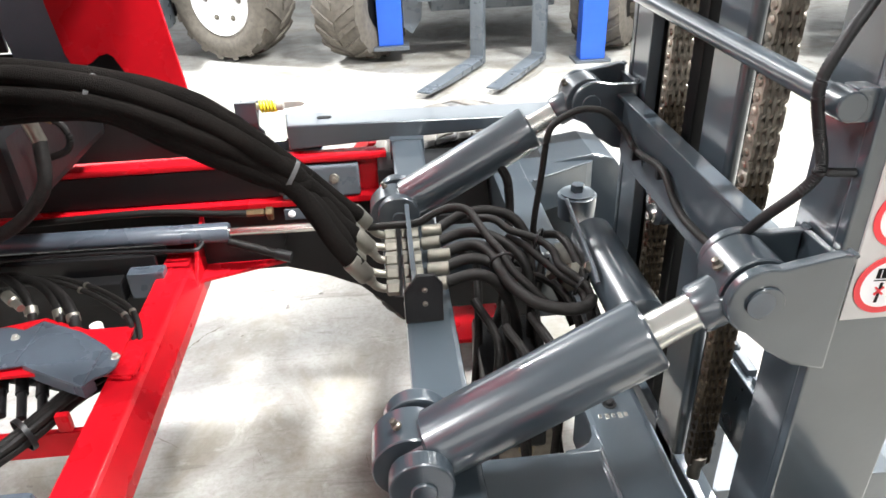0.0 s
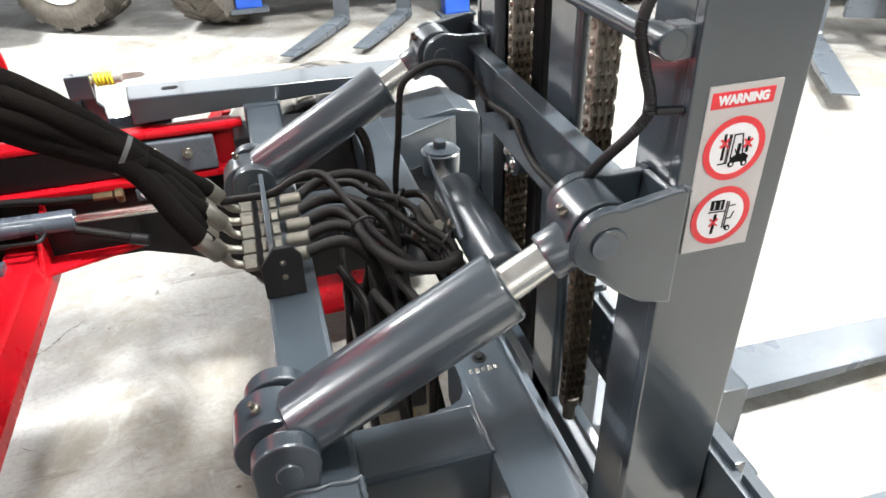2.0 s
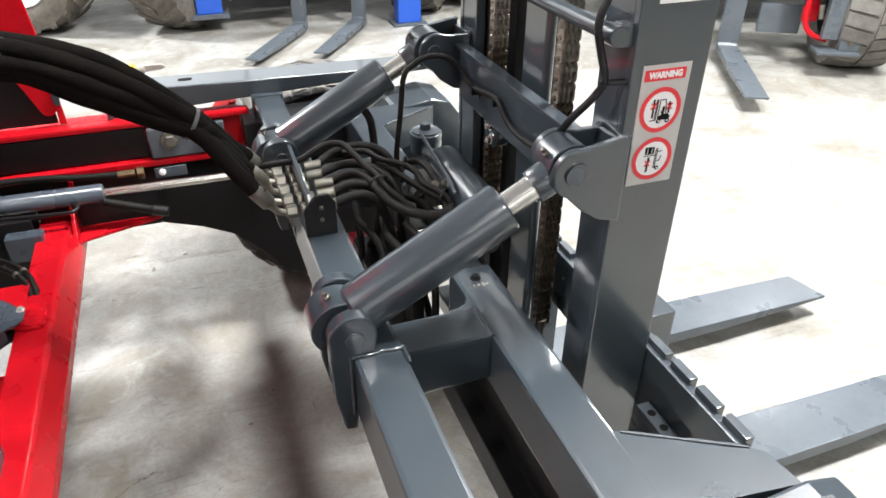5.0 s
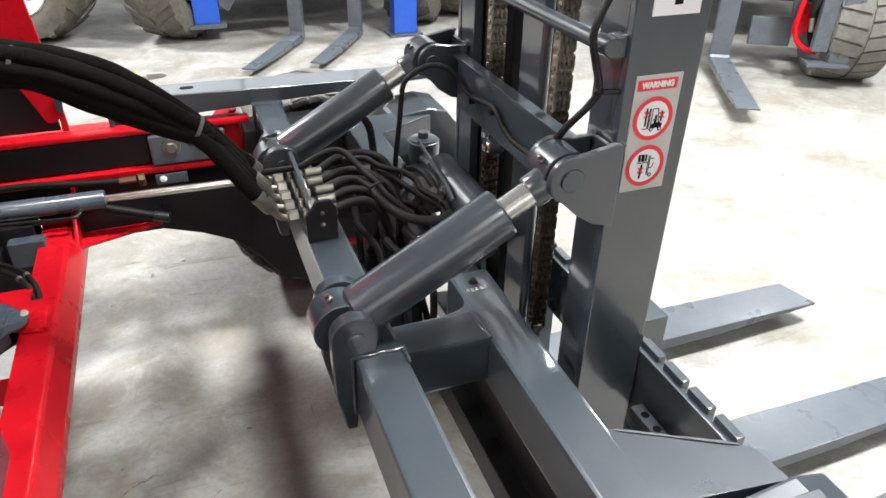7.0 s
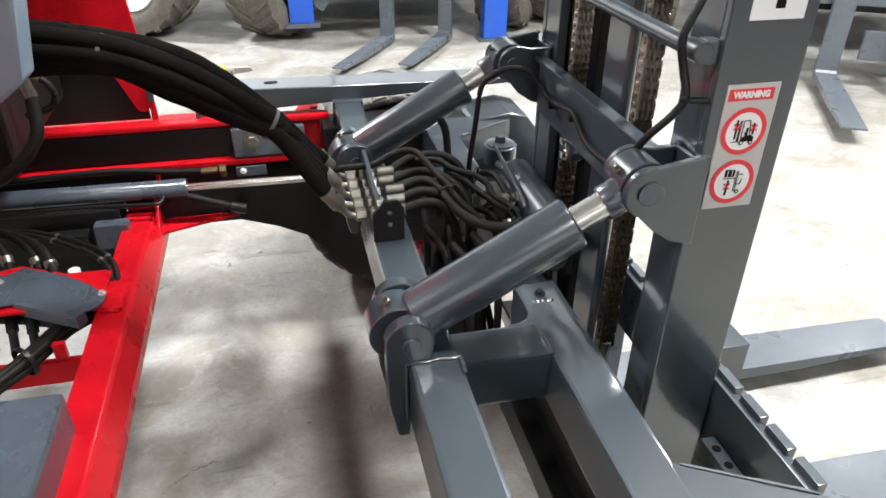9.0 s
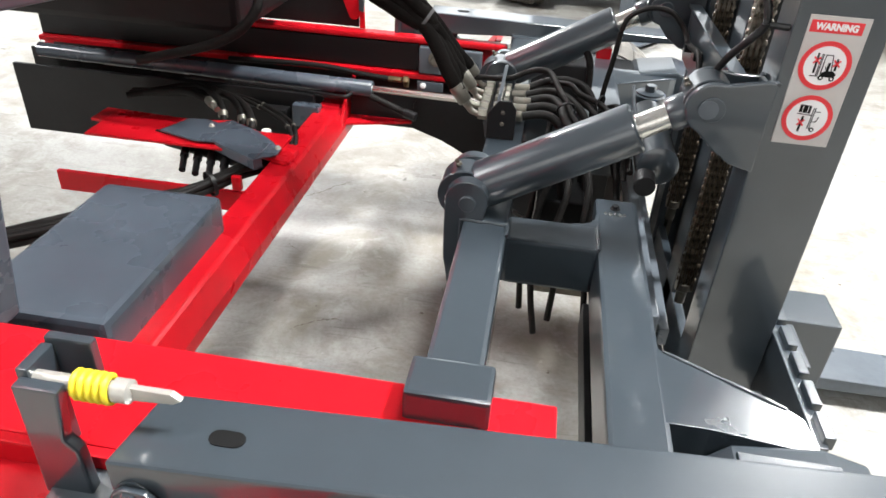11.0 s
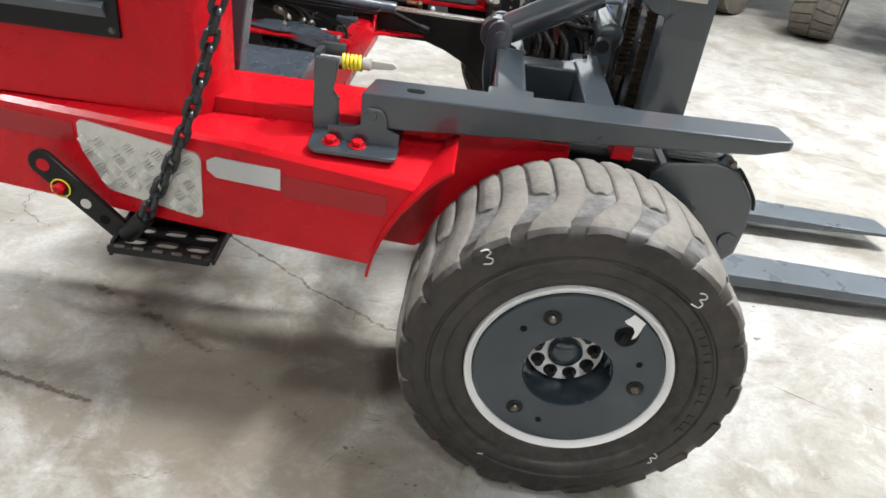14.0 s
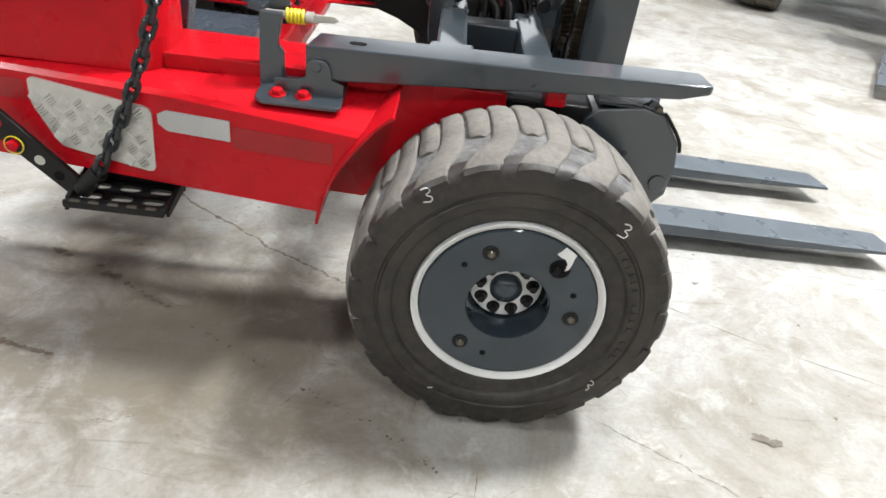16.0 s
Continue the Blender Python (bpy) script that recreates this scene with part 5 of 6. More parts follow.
# raised load over a crossed out bar
part("pictogram_shape", prism([(0.735, 0.9695), (0.7515, 0.9685), (0.7515, 0.9805), (0.735, 0.9815)], "y", 0.6858, 0.6867, 0), DECAL_K, dec)
for lx in (0.7395, 0.747):
    stroke(lx, 0.9702, lx, 0.9798, 0.0008, DECAL_W, 0.6854)
for bar in ((0.7335, 0.967, 0.7545, 0.966), (0.7545, 0.944, 0.7555, 0.978), (0.757, 0.944, 0.758, 0.978), (0.758, 0.972, 0.7665, 0.972), (0.757, 0.956, 0.7635, 0.956), (0.7635, 0.956, 0.766, 0.964)):
    stroke(*bar)
stroke(0.742, 0.9385, 0.7435, 0.9635, 0.0032)
cross_mark(0.7422, 0.9535, 0.0046)
for px, pz, r in ((0.7482, 1.0245, 0.0038), (0.7638, 1.024, 0.0038), (0.7612, 0.9435, 0.0036)):
    part("pictogram_shape", disc_y(px, pz, r, 0.6855, 0.6862, 16), DECAL_K, dec)
    part("pictogram_shape", disc_y(px, pz, r * 0.45, 0.6851, 0.6854, 12), DECAL_W, dec)
lab = part("white_decal", box(0.718, 0.8, 0.6876, 0.692, 1.2, 1.3, 0.001), DECAL_W, near_rail, "white decal with a black hook shape")
part("decal_shape", prism([(0.752, 1.215), (0.766, 1.215), (0.766, 1.238), (0.78, 1.256), (0.78, 1.285), (0.77, 1.285), (0.768, 1.262), (0.75, 1.262), (0.748, 1.285), (0.738, 1.285), (0.738, 1.256), (0.752, 1.238)], "y", 0.6866, 0.688, 0.0), DECAL_K, lab)

# engine covers
def cover(sy):
    bm = bmesh.new()
    x1, r = -0.355, 0.07

    def yn(x):
        return 0.036 - 0.01 * (x + 0.355)

    pts = [(-1.35, yn(-1.35)), (x1 - r, yn(x1 - r))]
    pts += [(x1 - r + r * math.sin(radians(a)), yn(x1) + r - r * math.cos(radians(a))) for a in range(10, 91, 10)]
    pts += [(x1, yn(x1) + 0.142), (x1 - 0.03, yn(x1) + 0.142), (x1 - 0.03, yn(x1) + 0.1), (x1 - 0.12, yn(x1) + 0.03), (-1.35, yn(-1.35) + 0.03)]
    c = part("side_cover", prism([(x, sy(y)) for x, y in pts], "z", 0.661, 1.7, 0.004), RED, lift, "glossy red engine side cover")
    return c, yn


near_cover, cover_y = cover(lambda y: y)
# cover on the other side: a sheet with an arched cut, its front and its outer skin
sheet = [(-0.245, 0.701), (-0.25, 0.89), (-0.272, 1.1), (-0.3, 1.7), (-0.54, 1.7), (-0.524, 1.1), (-0.513, 0.985), (-0.5, 0.94), (-0.454, 0.961), (-0.437, 0.974), (-0.416, 0.979), (-0.405, 0.972), (-0.394, 0.948), (-0.355, 0.872), (-0.322, 0.8), (-0.296, 0.735), (-0.289, 0.729), (-0.277, 0.727), (-0.268, 0.732), (-0.262, 0.738), (-0.262, 0.701)]
fc = part("side_cover", prism(sheet, "y", 1.846, 1.856, 0.002), RED, lift, "glossy red engine side cover with an arched cut")
# black sheets stand in for the deep shade behind the arched cut
part("inner_lining", prism([(-1.35, 0.702), (-0.268, 0.702), (-0.268, 0.73), (-0.282, 0.74), (-0.312, 0.8), (-0.345, 0.872), (-0.39, 0.988), (-1.35, 0.988)], "y", 1.859, 1.87, 0.001), BLACK, fc, "black sheet standing in for shade behind the cover")
part("inner_lining", box(-1.35, -0.645, 1.859, 1.87, 0.992, 1.7, 0.002), BLACK, fc, "black sheet standing in for shade behind the cover")
part("grey_panel", prism([(-0.63, 0.93), (-0.5, 0.93), (-0.51, 1.1), (-0.52, 1.7), (-0.68, 1.7), (-0.65, 1.1)], "y", 1.858, 1.868, 0.002), CONSOLEM, fc, "light blue grey panel")
part("latch", prism([(-0.262, 0.76), (-0.246, 0.755), (-0.243, 0.79), (-0.25, 0.805), (-0.262, 0.8)], "y", 1.834, 1.845, 0.003), GREY, fc, "small grey latch")
gr = part("vent_panel", prism([(x, cover_y(x) - o) for x, o in ((-1.3, 0.01), (-0.538, 0.01), (-0.538, -0.004), (-1.3, -0.004))], "z", 0.814, 1.15, 0.002), BLACK, near_cover, "dark louvred vent panel")
for k in range(6):
    z = 0.85 + 0.05 * k
    own = bmesh.new()
    q = [(-1.28, 0.008, z), (-0.562, 0.008, z), (-0.562, 0.022, z + 0.026), (-1.28, 0.022, z + 0.026), (-1.28, 0.009, z + 0.036), (-0.562, 0.009, z + 0.036)]
    v = [own.verts.new((x, cover_y(x) - o, zz)) for x, o, zz in q]
    own.faces.new((v[0], v[1], v[2], v[3]))
    own.faces.new((v[3], v[2], v[5], v[4]))
    own.faces.new((v[0], v[3], v[4]))
    own.faces.new((v[1], v[5], v[2]))
    own.faces.new((v[0], v[4], v[5], v[1]))
    part("louvre", own, GREY_DULL, gr)
part("screw", hexbolt((-0.553, cover_y(-0.553) - 0.01, 0.829), (0.1, -1, 0), 0.005, 0.003), STEEL, gr)

# unseen hood, added overhead only to shade the far leg and cover
part("rear_hood", box(-1.35, -0.26, 1.0, 1.84, 1.3, 1.7, 0.03), RED, lift, "red hood out of view, added to shade the operator space")

# console, post and covers at the operator's feet
con = part("console", prism([(-0.228, 1.125), (-0.21, 1.23), (-0.2, 1.6), (-0.9, 1.6), (-0.9, 0.9), (-0.45, 1.02), (-0.262, 1.1)], "y", 0.85, 0.91, 0.006), CONSOLEM, lift, "light blue grey console panel")
part("console_knob", rod((-0.3, 0.85, 1.11), (-0.3, 0.83, 1.105), 0.014, 16), RED, con, "small red knob")
part("console_post", prism([(-0.44, 0.66), (-0.385, 0.66), (-0.34, 0.95), (-0.4, 0.95)], "y", 0.27, 0.33, 0.006), CYLBLUE, lift, "blue grey console post")
part("battery_box", box(-0.6, -0.325, 0.42, 0.885, 0.36, 0.575, 0.014), CYLBLUE, lift, "blue grey battery box with rounded lid")
seat = part("mounting_plate", prism([(-0.95, 1.45), (-0.647, 1.43), (-0.554, 1.458), (-0.452, 1.403), (-0.329, 1.333), (-0.3, 1.31), (-0.3, 1.228), (-0.346, 1.234), (-0.45, 1.27), (-0.6, 1.33), (-0.95, 1.36)], "z", 0.4935, 0.5025, 0.002), RED, lift, "red mounting plate welded on the cross beam")
for p, q in (((-0.301, 1.232), (-0.299, 1.306)), ((-0.346, 1.232), (-0.304, 1.226))):
    run = [(p[0] + (q[0] - p[0]) * k / 6, p[1] + (q[1] - p[1]) * k / 6, 0.496) for k in range(7)]
    part("weld_bead", tube(run, 0.0035, 8, 4, wobble=0.5), RED, seat, "red painted weld bead")
g = part("valve_cover", prism([(-0.7, 1.3), (-0.66, 1.4), (-0.608, 1.407), (-0.567, 1.391), (-0.537, 1.42), (-0.436, 1.364), (-0.374, 1.312), (-0.332, 1.263), (-0.333, 1.235), (-0.345, 1.217), (-0.363, 1.207), (-0.378, 1.183), (-0.452, 1.225), (-0.523, 1.267), (-0.577, 1.261)], "z", 0.514, 0.5195, 0.002), CYLBLUE, lift, "blue grey bent valve cover")
part("cover_fold", prism([(-0.378, 1.183), (-0.364, 1.207), (-0.366, 1.209), (-0.453, 1.2275), (-0.523, 1.2695), (-0.523, 1.267), (-0.452, 1.225)], "z", 0.49, 0.5138, 0.0006), CYLBLUE, g)
for p, q in (((-0.536, 1.408), (-0.538, 1.272)), ((-0.374, 1.3), (-0.377, 1.19))):
    part("bend_line", tube([(p[0] + (q[0] - p[0]) * k / 4, p[1] + (q[1] - p[1]) * k / 4, 0.5195) for k in range(5)], 0.0022, 8, 2), CYLBLUE, g)
part("valve_body", prism([(-0.72, 1.31), (-0.6, 1.4), (-0.44, 1.35), (-0.38, 1.28), (-0.4, 1.23), (-0.52, 1.29), (-0.57, 1.28)], "z", 0.503, 0.5135, 0.002), BLACK, g, "black valve body under the cover")
part("valve_body", prism([(-0.72, 1.34), (-0.6, 1.36), (-0.46, 1.33), (-0.4, 1.28), (-0.42, 1.24), (-0.52, 1.28)], "z", 0.45, 0.493, 0.004), BLACK, g, "black valve body under the cover")
for p in ((-0.34, 1.267, 0.5195), (-0.573, 1.362, 0.5195)):
    part("bolt", hexbolt(p, (0, 0, 1), 0.0065, 0.006), PLATED, g)
rnd = random.Random(5)
for k in range(6):
    o, h = 0.019 * (k % 3), 0.018 * (k // 3)
    pts = [(-0.36 + o * 0.3, 1.33 + o, 0.43 + h), (-0.42, 1.23 + o * 0.8 + rnd.uniform(-0.005, 0.005), 0.45 + h), (-0.465, 1.126 + o, 0.455 + h), (-0.52, 1.06 + o * 1.1, 0.445 + h + rnd.uniform(-0.008, 0.008)), (-0.62, 0.96 + o * 2, 0.43 + h), (-0.95, 0.75 + o, 0.4 + h)]
    part("hose", tube(pts, 0.0098, 10, 8), HOSE, lift, "black rubber hose in a tied loom")
part("cable_tie", lathe([(-0.005, 0.032), (-0.005, 0.0345), (0.005, 0.0345), (0.005, 0.032)], (-0.477, 1.128, 0.464), (-0.53, 1.065, 0.458), 20), BLACK, lift, "black cable tie round the loom")
for k, (ex, ey) in enumerate(((-0.478, 1.418), (-0.515, 1.44), (-0.585, 1.46))):
    pts = [(-0.95, 1.6 - 0.02 * k, 0.5), (ex - 0.2, ey + 0.17, 0.525), (ex - 0.11, ey + 0.135, 0.533), (ex - 0.045, ey + 0.075, 0.53), (ex - 0.01, ey + 0.025, 0.515), (ex, ey, 0.49), (ex + 0.002, ey - 0.01, 0.44)]
    own = part("hose", tube(pts, 0.0125 - 0.001 * k, 12, 8), HOSE, lift, "black rubber hose with plated end")
    part("hose_end", lathe([(0, 0.0), (0, 0.0148), (0.018, 0.0148), (0.018, 0.0)], pts[4], pts[5], 14), ZINC, own, "plated hose end")
for k in range(2):
    pts = [(-0.75, 1.62, 0.51 + 0.012 * k), (-0.59, 1.594 - 0.018 * k, 0.525 + 0.004 * k), (-0.488 - 0.006 * k, 1.544 - 0.02 * k, 0.526), (-0.405 - 0.012 * k, 1.482 - 0.018 * k, 0.524), (-0.354 - 0.014 * k, 1.431 - 0.012 * k, 0.518), (-0.33 - 0.013 * k, 1.38, 0.5), (-0.325 - 0.01 * k, 1.33, 0.46)]
    own = part("hose", tube(pts, 0.0062, 10, 8), HOSE, lift, "thin black hose curving behind the cross beam")
    for c, d in ((pts[2], pts[3]), (pts[4], pts[5])):
        part("clip", lathe([(-0.004, 0.0062), (-0.004, 0.0076), (0.004, 0.0076), (0.004, 0.0062)], c, d, 12), ZINC, own, "small bright hose clip")
part("hose", tube([(-0.9, 1.58, 0.51), (-0.76, 1.57, 0.53), (-0.645, 1.505, 0.535)], 0.011, 10, 8), HOSE, lift, "black rubber hose with plated end")
part("hose_end", lathe([(0, 0), (0, 0.013), (0.035, 0.013), (0.04, 0.009), (0.07, 0.009), (0.07, 0)], (-0.65, 1.51, 0.536), (-0.55, 1.411, 0.522), 14), ZINC, lift)
for p in ((-0.43, 1.41, 0.46), (-0.397, 1.375, 0.46)):
    part("plug_cap", rod(p, (p[0], p[1], p[2] + 0.045), 0.014, 14), WHITE, lift, "pale plastic plug cap")
part("inner_web", box(-0.95, -0.36, 1.165, 1.18, 0.365, 0.425, 0.003), RED, lift, "red inner web of the chassis")
part("red_tag", box(-0.43, -0.405, 1.15, 1.165, 0.44, 0.48, 0.003), RED, lift, "red plastic tag on the loom")
for k in range(4):
    part("valve_spool", lathe([(0, 0.0), (0, 0.0125), (0.05, 0.0125), (0.052, 0.0095), (0.11, 0.0095), (0.115, 0.0)], (-0.64 + 0.045 * k, 1.325 - 0.012 * k, 0.47), (-0.595 + 0.042 * k, 1.185 - 0.008 * k, 0.432), 12), BLACK, lift, "black valve spool end")
part("relay_box", box(-0.422, -0.335, 1.605, 1.644, 0.44, 0.51, 0.004), CYLBLUE, lift, "small blue grey relay box")
part("relay_box", box(-0.6, -0.44, 1.6, 1.644, 0.43, 0.49, 0.004), BLACK, lift, "small black relay box")
part("hanger_rod", tube([(-0.8, 1.668, 0.54), (-0.537, 1.668, 0.54), (-0.43, 1.664, 0.54), (-0.29, 1.648, 0.54), (-0.255, 1.65, 0.541), (-0.246, 1.675, 0.545)], 0.005, 10, 6), BLACK, lift, "thin black hanger rod with a bent end")

# step hung on a chain
lever = part("step_lever", prism(arc(-0.711, 0.543, 0.03, 40, 220, 8) + arc(-0.56, 0.4, 0.026, -140, 40, 8), "y", -0.047, -0.034, 0.002), BLACK, lift, "black drilled step lever")
for hx, hz, m, hr in ((-0.708, 0.54, RED, 0.0145), (-0.626, 0.457, DIAMOND, 0.012), (-0.588, 0.422, DECAL_K, 0.012)):
    part("hole", disc_y(hx, hz, hr, -0.0478, -0.0465, 18), m, lever, "hole through the lever")
part("retaining_pin", lathe([(0, 0), (0, 0.012), (0.016, 0.013), (0.02, 0.009), (0.02, 0)], (-0.675, -0.047, 0.492), (-0.675, -0.2, 0.492), 8), RED, lever, "red retaining pin")
part("pin_ring", tube([(-0.675 + 0.021 * math.cos(a * math.pi / 6), -0.051, 0.49 + 0.021 * math.sin(a * math.pi / 6)) for a in range(13)], 0.0018, 6, 2), YELLOW, lever, "yellow wire ring")
step = part("foot_step", box(-0.565, -0.335, -0.1, -0.088, 0.37, 0.39, 0.005), BLACK, lift, "black perforated foot step with a toothed edge")
part("step_side", prism([(-0.085, 0.366), (0.02, 0.38), (0.03, 0.42), (-0.08, 0.397)], "x", -0.336, -0.328, 0.002), BLACK, step)
part("step_side", prism([(-0.1, 0.365), (0.02, 0.38), (0.03, 0.42), (-0.085, 0.395)], "x", -0.562, -0.552, 0.002), BLACK, step)
part("step_corner", tube([(-0.345, -0.094, 0.384), (-0.336, -0.092, 0.385), (-0.332, -0.086, 0.387), (-0.332, -0.076, 0.39)], 0.007, 8, 2), BLACK, step)
# plate with two rows of slotted holes
plate = bmesh.new()
for col in range(3):
    for row in range(2):
        cx, cy, hw, hd = -0.516 + 0.072 * col, -0.063 + 0.05 * row, 0.036, 0.025
        rings = []
        for z in (0.388, 0.381):
            outer, inner = [], []
            for k in range(20):
                a = 2 * math.pi * (k + 0.5) / 20
                u, v = math.cos(a), math.sin(a)
                big = max(abs(u), abs(v))
                outer.append(plate.verts.new((cx + hw * u / big, cy + hd * v / big, z)))
                inner.append(plate.verts.new((cx + 0.026 * math.copysign(abs(u) ** 0.6, u), cy + 0.012 * math.copysign(abs(v) ** 0.8, v), z)))
            rings.append((outer, inner))
        for k in range(20):
            n = (k + 1) % 20
            plate.faces.new((rings[0][0][k], rings[0][0][n], rings[0][1][n], rings[0][1][k]))
            plate.faces.new((rings[1][0][k], rings[1][1][k], rings[1][1][n], rings[1][0][n]))
            plate.faces.new((rings[0][1][k], rings[0][1][n], rings[1][1][n], rings[1][1][k]))
part("tread_plate", plate, BLACK, step)
part("tread_bar", box(-0.555, -0.335, 0.012, 0.026, 0.379, 0.389, 0.002), BLACK, step)
part("back_plate", box(-0.56, -0.33, 0.03, 0.038, 0.372, 0.432, 0.002), BLACK, step)
part("end_loop", tube([(-0.333, -0.085, 0.386), (-0.329, -0.05, 0.4), (-0.328, -0.01, 0.412), (-0.329, 0.03, 0.424)], 0.006, 10, 4), BLACK, step, "round bar at the end of the step")
for k in range(5):
    part("grip_tooth", box(-0.548 + 0.043 * k, -0.524 + 0.043 * k, -0.1005, -0.092, 0.388, 0.394, 0.003), STEEL, step, "worn bright grip tooth")
# chain links
link = []
for k in range(17):
    a = 2 * math.pi * k / 16
    link.append((0.0115 * math.cos(a), 0, 0.0115 * math.sin(a) + (0.013 if math.sin(a) > 0 else -0.013)))
link_me = mesh_of("chain_link", tube(link, 0.0062, 10, 1), LINKM)
top_end, low_end = Vector((-0.27, -0.055, 1.05)), Vector((-0.495, -0.06, 0.44))
chain = part("step_chain", rod(low_end + Vector((-0.042, 0.005, -0.045)), low_end + Vector((0.008, 0, 0.012)), 0.021, 20), BLACK, lift, "heavy dark steel chain holding the step")
run = top_end - low_end
n = int(run.length / 0.033)
q = run.to_track_quat("Z", "Y").to_matrix().to_4x4()
for i in range(n):
    f = i / (n - 1)
    c = low_end + run * f + Vector((0.02 * math.sin(math.pi * f), 0, -0.02 * math.sin(math.pi * f)))
    shared("chain_link", link_me, chain, Matrix.Translation(c) @ q @ pose(0, 0, 0, 0, 0, 90 * (i % 2) + 35))

bead = [(-0.33 + 0.0215 * k, side_y(-0.33 + 0.0215 * k) + 0.165 + 0.0015 * math.sin(k * 2.3), 0.683) for k in range(11)]
part("weld_bead", tube(bead, 0.0042, 8, 4, wobble=0.5), RED, lift, "red painted weld bead")

# made-up black mass for the dark operator space; it also shades the leg
mod = part("operator_module", box(-1.3, -0.46, 1.36, 1.835, 0.79, 0.965, 0.02), BLACK, lift, "black mass filling in the dark operator space")
part("hose", tube([(-0.4, 1.42, 0.97), (-0.375, 1.42, 0.955), (-0.365, 1.42, 0.925), (-0.38, 1.42, 0.9), (-0.43, 1.42, 0.885)], 0.007, 10, 6), HOSE, mod)
part("fitting", rod((-0.402, 1.36, 1.0), (-0.39, 1.36, 0.94), 0.013, 12), STEEL, mod)
part("fitting", rod((-0.41, 1.42, 0.975), (-0.385, 1.42, 0.962), 0.009, 8), BRASS, mod)
part("hose", tube([(-0.39, 1.36, 0.945), (-0.4, 1.33, 0.86), (-0.5, 1.32, 0.78), (-0.75, 1.34, 0.7)], 0.013, 12, 8), HOSE, mod)
# ---- other machines in the hall ----
def big_wheel(parent, c, r, w, axis_deg, tread, rim_mat, rim_r, label, chevron=True):
    """A machine wheel with its axle turned by axis_deg in plan; lugs lie in chevrons or blocks."""
    T = pose(c[0], c[1], c[2], 0, 0, axis_deg)
    h = w / 2

    def put(bm):
        bm.transform(T)
        return bm

    disc = part("wheel", put(lathe([(-h * 0.3, 0), (-h * 0.3, rim_r * 0.35), (-h * 0.7, rim_r * 0.5), (-h * 0.75, rim_r * 0.85), (-h * 0.98, rim_r), (-h * 0.9, rim_r * 1.04), (h * 0.9, rim_r * 1.04), (h * 0.9, 0)], (0, 0, 0), (1, 0, 0), 48)), rim_mat, parent, label)
    part("tyre", put(lathe([(-h * 0.9, rim_r), (-h * 1.05, rim_r * 1.2), (-h * 1.08, r * 0.8), (-h * 0.98, r * 0.92), (-h * 0.6, r * 0.955), (0, r * 0.965), (h * 0.6, r * 0.955), (h * 0.98, r * 0.92), (h * 1.08, r * 0.8), (h * 1.05, rim_r * 1.2), (h * 0.9, rim_r), (-h * 0.9, rim_r)], (0, 0, 0), (1, 0, 0), 64)), tread, disc, "dirty black tyre")
    n = 18 if chevron else 26
    for side in (-1, 1):
        for k in range(n):
            a0 = 360 / n * (k + (0.5 if side > 0 else 0))
            own = bmesh.new()
            rows = []
            for j in range(4):
                f = j / 3
                x = side * h * (1.0 - 0.95 * f)
                a = a0 + f * (17 if chevron else 5)
                half = 3.4 if chevron else 5.6
                rt = r * (1 - 0.035 * (1 - f) ** 2)
                rows.append([own.verts.new((x, rr * math.cos(radians(a + da)), rr * math.sin(radians(a + da)))) for rr, da in ((r * 0.9, -half - 1), (rt, -half), (rt, half), (r * 0.9, half + 1))])
            for p, q in zip(rows, rows[1:]):
                for i in range(3):
                    own.faces.new((p[i], p[i + 1], q[i + 1], q[i]))
            own.faces.new(rows[0])
            own.faces.new(rows[-1][::-1])
            part("tread_lug", put(own), tread, disc, smooth=50)
    for k in range(6):
        a = radians(60 * k)
        p = T @ Vector((-h * 0.72, rim_r * 0.6 * math.cos(a), rim_r * 0.6 * math.sin(a)))
        d = T.to_3x3() @ Vector((-1, 0, 0))
        part("wheel_nut", hexbolt(p, d, rim_r * 0.06, rim_r * 0.05), STEEL, disc)
    return disc


def tine(parent, root, yaw, length, width, z, material):
    """An L-shaped fork tine: the shank rises at the root, the blade runs along yaw."""
    own = prism([(0, 0.0), (length * 0.6, 0.0), (length, 0.02), (length, 0.03), (0.06, 0.045), (0.045, 0.06), (0.045, 0.7), (0, 0.7)], "y", -width / 2, width / 2, 0.003)
    own.transform(pose(root[0], root[1], z, 0, 0, yaw))
    return part("fork", own, material, parent, "worn grey fork tine")


# machine behind: forks towards the camera, lug tyres, blue stabiliser legs
fb = thing("forklift", "grey forklift with lug tyres and blue stabiliser legs parked behind", "forklift", (1.0, 6.0, 0))
big_wheel(fb, (0.12, 5.52, 0.42), 0.42, 0.36, -32, TREAD_DARK, BLACK, 0.2, "black wheel with lug tyre")
big_wheel(fb, (1.95, 5.45, 0.42), 0.42, 0.36, -32, TREAD_DARK, BLACK, 0.2, "black wheel with lug tyre")
for x, y in ((0.3, 5.27), (1.72, 5.0)):
    lg = part("stabiliser_leg", box(x - 0.09, x + 0.09, y, y + 0.12, 0.13 if x < 1 else 0.02, 1.1, 0.008), BLUE, fb, "blue square stabiliser leg")
    part("foot_plate", box(x - 0.13, x + 0.13, y - 0.03, y + 0.15, 0.1 if x < 1 else 0.0, 0.13 if x < 1 else 0.02, 0.004), GREY_DULL, lg)
part("leg_bracket", prism([(0.395, 0.25), (0.46, 0.2), (0.53, 0.3), (0.55, 0.5), (0.52, 0.75), (0.395, 0.8)], "y", 5.3, 5.36, 0.006), GREY_DULL, fb, "grey bracket beside the stabiliser leg")
